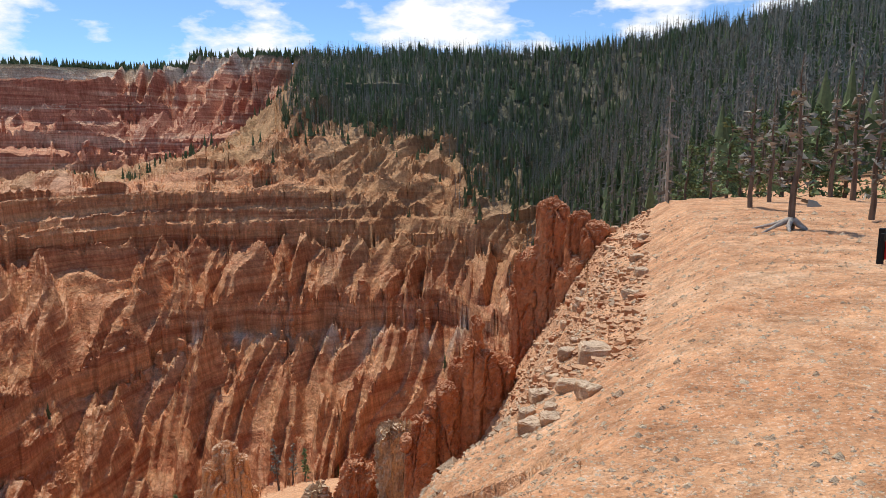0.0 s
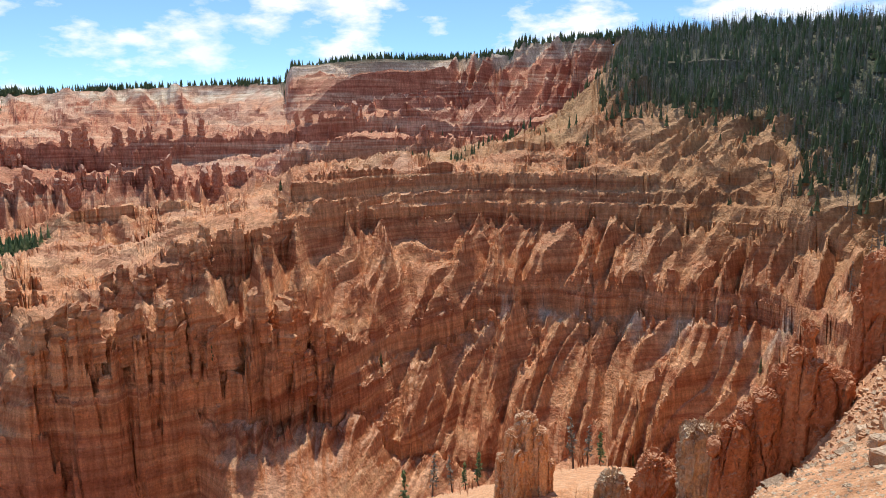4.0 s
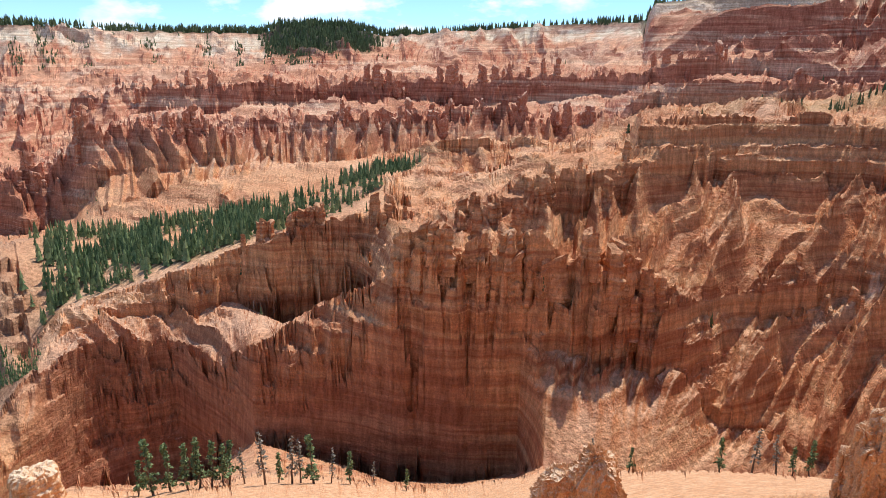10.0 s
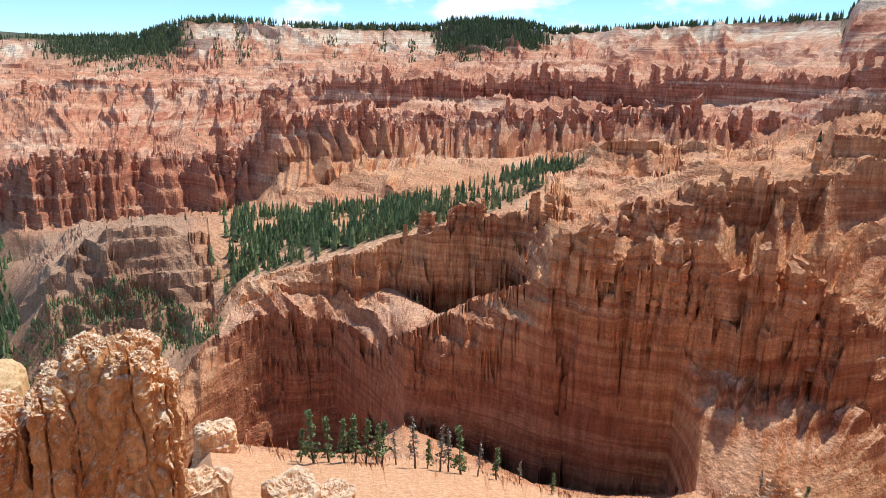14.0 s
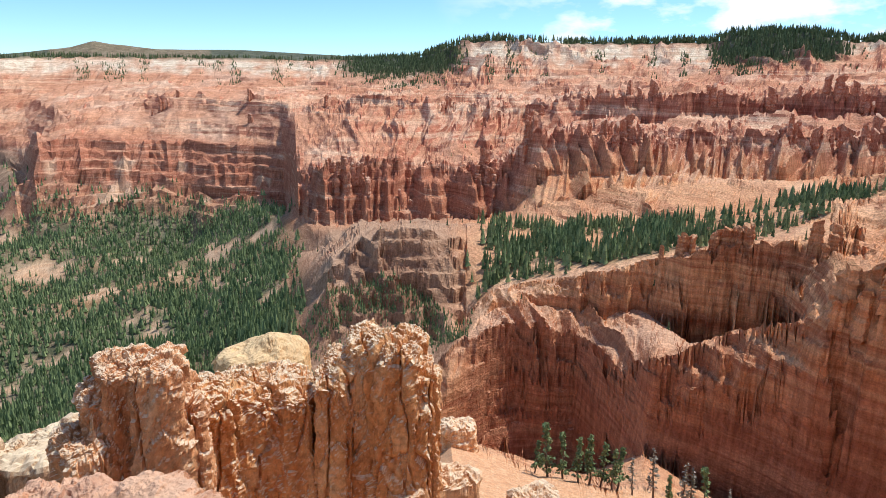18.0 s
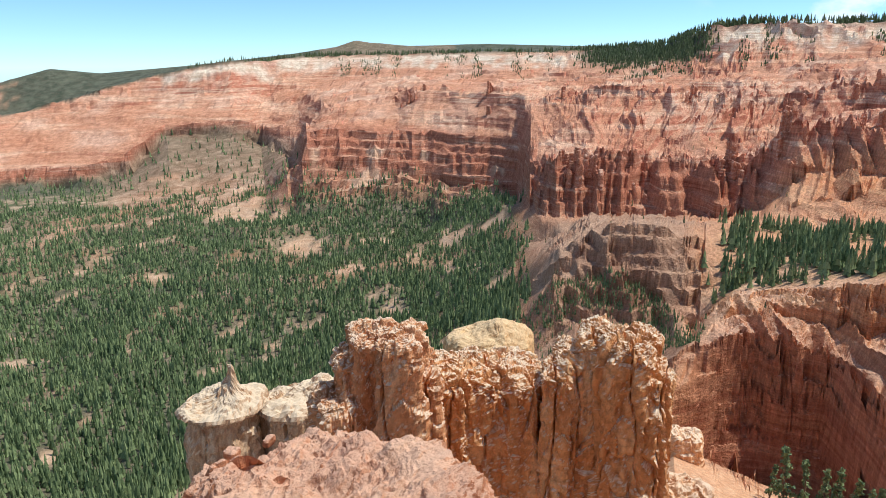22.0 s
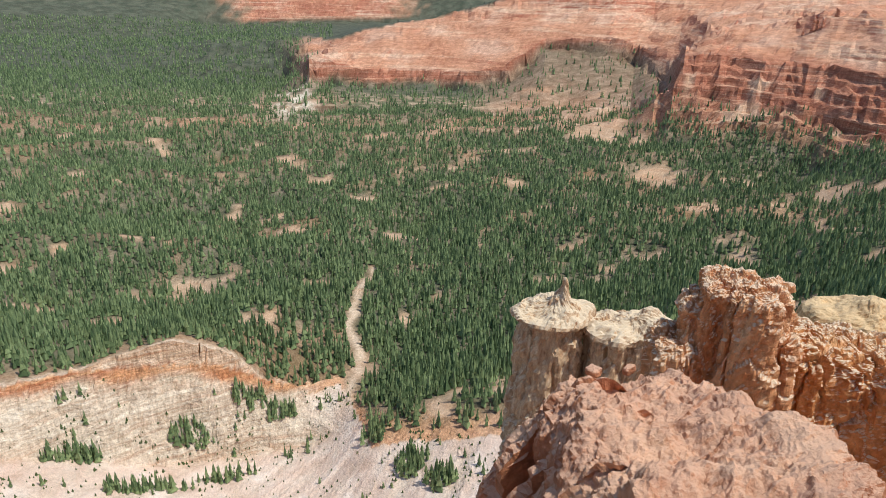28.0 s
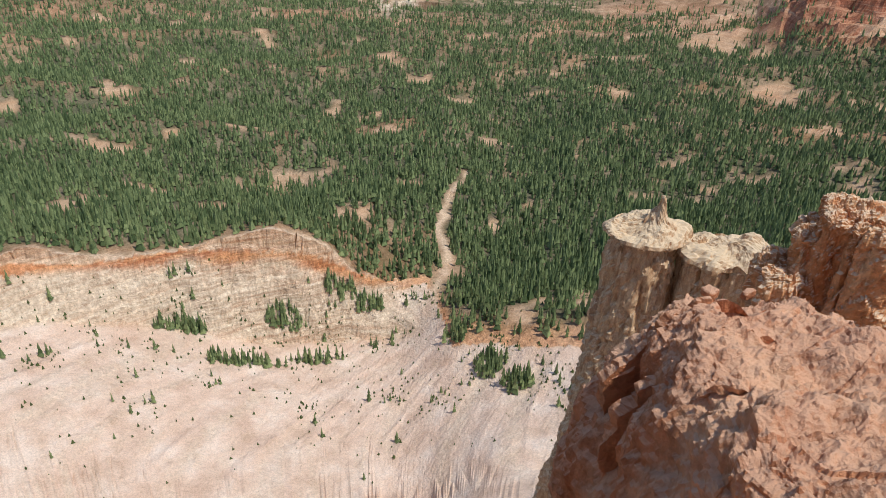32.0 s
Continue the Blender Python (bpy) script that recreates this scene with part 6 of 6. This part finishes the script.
def pine(name, seed, tall, needles, mat_leaf, label, group, spread=0.17, bare=0.12):
    """A conifer with a bent trunk, limbs and, where alive, tufts of needles."""
    g = np.random.default_rng(seed)
    root = tagged(new(name), label, "tree", group)
    n = 9
    bend = np.cumsum(g.normal(0, 0.012 * tall, (n, 2)), axis=0)
    bend -= bend[0]
    axis = np.array([(bend[i, 0], bend[i, 1], tall * i / (n - 1)) for i in range(n)])
    axis[0, 2] = -0.3
    tr_v, tr_f = tube(axis, [tall * 0.022 * (1 - 0.93 * i / (n - 1)) for i in range(n)], 7)
    thing("trunk", tr_v, tr_f, M_BARK if needles else M_WEATHERED, "", "", parent=root)
    limbs, tufts = [], []
    for k in range(46 if needles else 60):
        t = g.uniform(bare, 0.97)
        p = np.array([np.interp(t * tall, axis[:, 2], axis[:, i]) for i in (0, 1)] + [t * tall])
        a, ln = g.uniform(0, 6.28), tall * spread * (1.06 - t) ** 0.75 * g.uniform(0.55, 1.2)
        tip = p + (math.cos(a) * ln, math.sin(a) * ln, ln * g.uniform(-0.3, 0.25))
        midp = (p + tip) / 2 + g.normal(0, ln * 0.07, 3)
        limbs.append(tube([p, midp, tip], [tall * 0.004, tall * 0.0028, tall * 0.0010], 4))
        if not needles:
            for _ in range(3):
                q = p + (tip - p) * g.uniform(0.3, 0.95)
                limbs.append(tube([q, q + g.normal(0, ln * 0.22, 3)], [tall * 0.0016, tall * 0.0006], 3))
        for _ in range(needles):
            c = p + (tip - p) * g.uniform(0.3, 1.08) + g.normal(0, ln * 0.09, 3)
            s = tall * g.uniform(0.013, 0.026)
            tri = g.normal(0, 1, (4, 3)) * (s, s, s * 0.8)
            tufts.append((c + tri, np.array([(0, 1, 2), (0, 2, 3), (0, 3, 1), (1, 3, 2)])))
    lv, lf = join(limbs)
    thing("limbs", lv, lf, M_BARK if needles else M_WEATHERED, "", "", parent=root)
    if tufts:
        cv, cf = join(tufts)
        thing("crown", cv, cf, mat_leaf, "", "", parent=root, flat=True)
    return root


def plant(ob, az, r, turn=0, scale=1.0, first=None):
    x, y, _ = spot(az, r, 0)
    z = float(ground_at(x, y)[0])
    m = pose(x, y, z, 0, 0, turn) @ Matrix.Scale(scale, 4)
    if first:
        ob.matrix_world = m
        return ob
    c = copy_thing(ob, pose(x, y, z, 0, 0, turn))
    c.scale = (scale,) * 3
    return c


fir_a = pine("fir_tree", 301, 10.5, 13, M_FIR, "green fir standing on the dirt saddle", "saddle trees", 0.15)
fir_b = pine("fir_tree", 302, 9.0, 11, M_FIR, "green fir with a thin crown on the dirt saddle", "saddle trees", 0.13)
snag_a = pine("grey_pine", 303, 10.0, 3, M_DEAD, "grey half-dead pine on the dirt saddle", "saddle trees", 0.12, 0.25)
fir_a.matrix_world, fir_b.matrix_world, snag_a.matrix_world = (Matrix.Identity(4),) * 3
plant(fir_a, 80.0, 148, 20, 1.35, True)
plant(fir_b, 77.2, 147, 130, 1.35, True)
plant(snag_a, 70.6, 142, 60, 1.35, True)
for ob_, az_, r_, t_, s_ in ((fir_a, 78.6, 150, 80, 0.9), (fir_b, 76.2, 150, 200, 1.1), (fir_a, 75.2, 149, 160, 0.85), (fir_b, 74.2, 147, 10, 0.9), (fir_a, 73.7, 150, 250, 0.8), (snag_a, 72.4, 146, 140, 0.75), (fir_b, 69.4, 148, 300, 0.7), (snag_a, 68.2, 146, 200, 1.0), (snag_a, 67.4, 147, 20, 0.85),
                             (fir_a, 66.2, 146, 40, 0.95), (snag_a, 64.6, 147, 310, 0.7), (fir_b, 62.8, 146, 90, 0.75), (snag_a, 60.6, 147, 170, 0.5), (fir_a, 81.2, 151, 220, 0.65), (fir_b, 57.5, 143, 50, 0.5), (snag_a, 40.2, 116, 10, 0.55), (fir_a, 29.5, 108, 60, 0.45), (snag_a, 27.0, 106, 190, 0.6), (fir_b, 24.0, 104, 120, 0.4),
                             (snag_a, 14.4, 98, 20, 0.6), (snag_a, 13.2, 99, 150, 0.5), (fir_b, 12.2, 97, 230, 0.45), (snag_a, 25.2, 104, 77, 0.5), (fir_b, 22.8, 104, 10, 0.5), (fir_a, 37.0, 114, 200, 0.35)):
    plant(ob_, az_, r_, t_, s_ * 1.35)
old_pine = pine("bristlecone_pine", 311, 4.6, 2, M_DEAD, "weathered bristlecone pine with bare roots on the dirt", "rim pines", 0.16, 0.18)
plant(old_pine, -27.2, 20.5, 0, 1.0, True)
for az_, r_, t_, s_ in ((-24.3, 27, 100, 0.95), (-25.6, 30, 40, 0.9), (-21.4, 32, 200, 0.6), (-32.2, 24, 260, 0.95), (-31.0, 33, 150, 1.2), (-29.6, 36, 20, 1.2), (-34.5, 27, 320, 1.0)):
    plant(old_pine, az_, r_, t_, s_)
green_pine = pine("young_pine", 315, 4.2, 12, M_FIR, "small green pine at the edge of the forest", "rim pines", 0.24, 0.05)
plant(green_pine, -22.6, 36, 0, 1.0, True)
for az_, r_, t_, s_ in ((-19.6, 37, 50, 0.8), (-23.5, 40, 120, 1.1), (-26.4, 38, 80, 1.3), (-28.4, 40, 10, 1.2), (-30.4, 42, 210, 1.3), (-33.5, 38, 300, 1.2), (-20.8, 44, 160, 1.2), (-24.8, 46, 30, 1.4), (-35.5, 44, 140, 1.4)):
    plant(green_pine, az_, r_, t_, s_)
# roots of the old pine
rx_, ry_, _ = spot(-27.2, 20.5, 0)
rz_ = float(ground_at(rx_, ry_)[0])
g_r = np.random.default_rng(9)
for k_ in range(6):
    a_ = k_ * 1.05 + g_r.uniform(-.2, .2)
    ln_ = g_r.uniform(0.5, 1.1)
    v_, f_ = tube([(0.05 * math.cos(a_), 0.05 * math.sin(a_), 0.28), (ln_ * .4 * math.cos(a_), ln_ * .4 * math.sin(a_), 0.14), (ln_ * math.cos(a_ + .2), ln_ * math.sin(a_ + .2), -0.05)], [0.09, 0.06, 0.025], 6)
    thing("root", v_, f_, M_WEATHERED, "", "", parent=old_pine)

# trail post at the edge of the dirt
m_post, n_, l_, b_ = node_mat("dark_painted_post", 0.6)
b_.inputs["Base Color"].default_value = (0.015, 0.015, 0.014, 1)
m_redp, n_, l_, b_ = node_mat("red_painted_panel", 0.5)
b_.inputs["Base Color"].default_value = (0.55, 0.03, 0.025, 1)


def box_part(name, size, at, mat, parent):
    bm = bmesh.new()
    bmesh.ops.create_cube(bm, size=1.0)
    bmesh.ops.scale(bm, vec=size, verts=bm.verts)
    bmesh.ops.bevel(bm, geom=bm.edges[:], offset=min(size) * 0.12, segments=1, affect="EDGES")
    me = bpy.data.meshes.new(name)
    bm.to_mesh(me)
    bm.free()
    me.materials.append(mat)
    ob = new(name, me)
    ob.parent, ob.location = parent, at
    return ob


px_, py_, _ = spot(-33.0, 15.0, 0)
trail_post = tagged(new("trail_post"), "dark trail post with a crossboard and a red panel", "sign")
trail_post.matrix_world = pose(px_, py_, float(ground_at(px_, py_)[0]), 0, 0, 33)
box_part("post", (0.10, 0.10, 0.75), (0, 0, 0.30), m_post, trail_post)
box_part("crossboard", (0.42, 0.06, 0.14), (0.06, -0.07, 0.52), m_post, trail_post)
box_part("panel", (0.16, 0.03, 0.34), (0.10, -0.07, 0.26), m_redp, trail_post)


# ---- shrubs and young firs on the pale fan below the knob ----
def fan_cover(az, q, r, x, y):
    c = 0.10 + 0.9 * smooth(0.1, 0.5, fbm2(x / 30, y / 30, 3, 97))
    return c * smooth(3.1, 3.9, q) * (1 - smooth(5.6, 5.9, q) * 0.7)


def clump_cover(az, q, r, x, y):
    c = 0.0
    for a0, r0, sa0, sr0 in ((156.3, 430, 1.7, 4), (153.8, 426, 1.7, 4), (161.8, 418, 2.0, 5), (171.4, 411, 2.6, 4), (166, 376, 4.4, 5), (159, 384, 3.2, 5), (144.7, 369, 1.6, 9), (141.2, 335, 2.0, 10), (138.2, 316, 1.8, 8)):
        c = np.maximum(c, np.exp(-((az - a0) / sa0) ** 2 - ((r - r0) / sr0) ** 2))
    return smooth(0.35, 0.6, c)


p_, g_ = scatter(9000, 130, 182, 3.6, 6.0, 117, clump_cover, r_pow=0.0)
forest("fan_clump_firs", p_, g_, FIRS, M_FIR, 7, 14, "clumps of young firs on the pale dirt fan")
SHRUBS = [conifer(2, 7, 0.9, 21), conifer(2, 7, 0.7, 22)]
p_, g_ = scatter(5200, 130, 188, 3.0, 5.9, 107, fan_cover, r_pow=0.0)
small_ = g_.uniform(0, 1, len(p_)) < 0.88
forest("fan_shrubs", p_[small_], g_, SHRUBS, M_SHRUB, 1.0, 2.8, "green shrubs dotted over a pale dirt fan", "shrubs")
forest("fan_firs", p_[~small_], g_, FIRS, M_FIR, 5, 12, "young firs growing on a pale dirt fan")


def wall_cover(az, q, r, x, y):
    return smooth(0.05, 0.5, fbm2(x / 60, y / 60, 3, 98))


p_, g_ = scatter(650, -6, 100, 3.0, 16.0, 108, wall_cover, r_pow=0.5)
forest("cliff_firs", p_, g_, FIRS, M_FIR_DARK, 4, 9, "scattered dark firs clinging to the canyon walls")
p_, g_ = scatter(1400, -8, 30, 9.0, 11.2, 109, wall_cover, r_pow=0.3)
forest("slope_firs", p_, g_, FIRS, M_FIR_DARK, 5, 11, "dark firs scattered on the tan slope under the forest")


# ---- hoodoos along the crests ----
def plain_zone(ob):
    """Marks loose rock as bare banded stone for the canyon material."""
    at = ob.data.attributes.new("zone_a", "FLOAT_COLOR", "POINT")
    at.data.foreach_set("color", np.zeros(4 * len(ob.data.vertices), dtype=np.float32))
    return ob


def hoodoo(name, seed, mat, label, group):
    """A free-standing rock column one metre high: bulging beds, narrow waists, pale lid."""
    g = np.random.default_rng(seed)
    n, m = 11, 22
    zs = np.linspace(-0.25, 1, m)
    prof = 0.19 - 0.05 * zs + 0.036 * np.interp(zs, np.linspace(-0.25, 1, 13), g.uniform(-1, 1, 13))
    zs[-2] = 0.985
    prof *= np.interp(zs, [0.90, 0.985, 1.0], [1.0, 0.86, 0.01])
    th = np.linspace(0, 2 * np.pi, n, endpoint=False)
    lobes = 1 + 0.42 * np.cos(2 * th + g.uniform(0, 6)) + 0.20 * np.cos(4 * th) + 0.18 * np.cos(3 * th + g.uniform(0, 6))
    off = np.cumsum(g.normal(0, 0.006, (m, 2)), axis=0)
    v = np.stack([prof[:, None] * lobes * np.cos(th) + off[:, :1], prof[:, None] * lobes * np.sin(th) + off[:, 1:], np.repeat(zs[:, None], n, 1)], -1).reshape(-1, 3)
    v[:, 2] += np.where(v[:, 2] > 0.8, 0.9 * v[:, 0] * g.uniform(-1, 1) + 0.9 * v[:, 1] * g.uniform(-1, 1), 0)
    v = v + 0.036 * np.stack([fbm3(v, 7, 3, seed), fbm3(v, 9, 2, seed + 3), 0.3 * fbm3(v, 9, 2, seed + 6)], -1)
    return plain_zone(thing(name, v, grid_faces(m, n, True), mat, label, "hoodoo", group, flat=True))


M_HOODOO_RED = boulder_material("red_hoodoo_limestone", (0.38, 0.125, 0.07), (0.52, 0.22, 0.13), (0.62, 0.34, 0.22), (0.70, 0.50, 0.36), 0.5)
KINDS = [hoodoo("hoodoo", 500 + k, M_CANYON, "orange limestone hoodoo with banded sides", "hoodoos on the promontory") for k in range(4)]
KINDS_RED = [hoodoo("hoodoo", 520 + k, M_HOODOO_RED, "red limestone hoodoo on a far crest", "hoodoos on the far crests") for k in range(3)]
g_h = np.random.default_rng(77)


def stand(kinds, count, az_lo, az_hi, q_lo, q_hi, h_lo, h_hi, first):
    """Stands hoodoos in a ragged row along a ledge, in clusters."""
    left = list(kinds) if first else []
    for k in range(count):
        for _ in range(12):
            az = g_h.uniform(az_lo, az_hi)
            if pn2(np.array([az / 2.3]), np.array([q_lo * 7.7]))[0] > -0.15:
                break
        q = g_h.uniform(q_lo, q_hi)
        ci, i = int((az - AZ_TAB[0]) / 0.25), int(q)
        r = R_TAB[i, ci] + (R_TAB[i + 1, ci] - R_TAB[i, ci]) * (q - i)
        x, y, _ = spot(az, r, 0)
        z, h = float(ground_at(x, y)[0]), g_h.uniform(h_lo, h_hi)
        m = pose(x, y, z - 0.08 * h, g_h.uniform(-3, 3), g_h.uniform(-3, 3), g_h.uniform(0, 360))
        if left:
            ob = left.pop()
            ob.matrix_world = m
        else:
            ob = copy_thing(kinds[k % len(kinds)], m)
        ob.scale = (h * g_h.uniform(0.8, 1.3), h * g_h.uniform(0.8, 1.3), h)


stand(KINDS, 84, 33.5, 59.5, 3.2, 3.85, 9, 16, True)
stand(KINDS, 26, 0, 27, 3.7, 4.02, 4, 9, False)
stand(KINDS, 26, 38, 54, 5.5, 6.02, 6, 12, False)
stand(KINDS, 24, 57, 71, 5.7, 6.0, 6, 12, False)
stand(KINDS_RED, 90, 42, 100, 12.4, 13.02, 12, 24, True)
stand(KINDS_RED, 60, 25, 112, 14.5, 15.02, 12, 26, False)
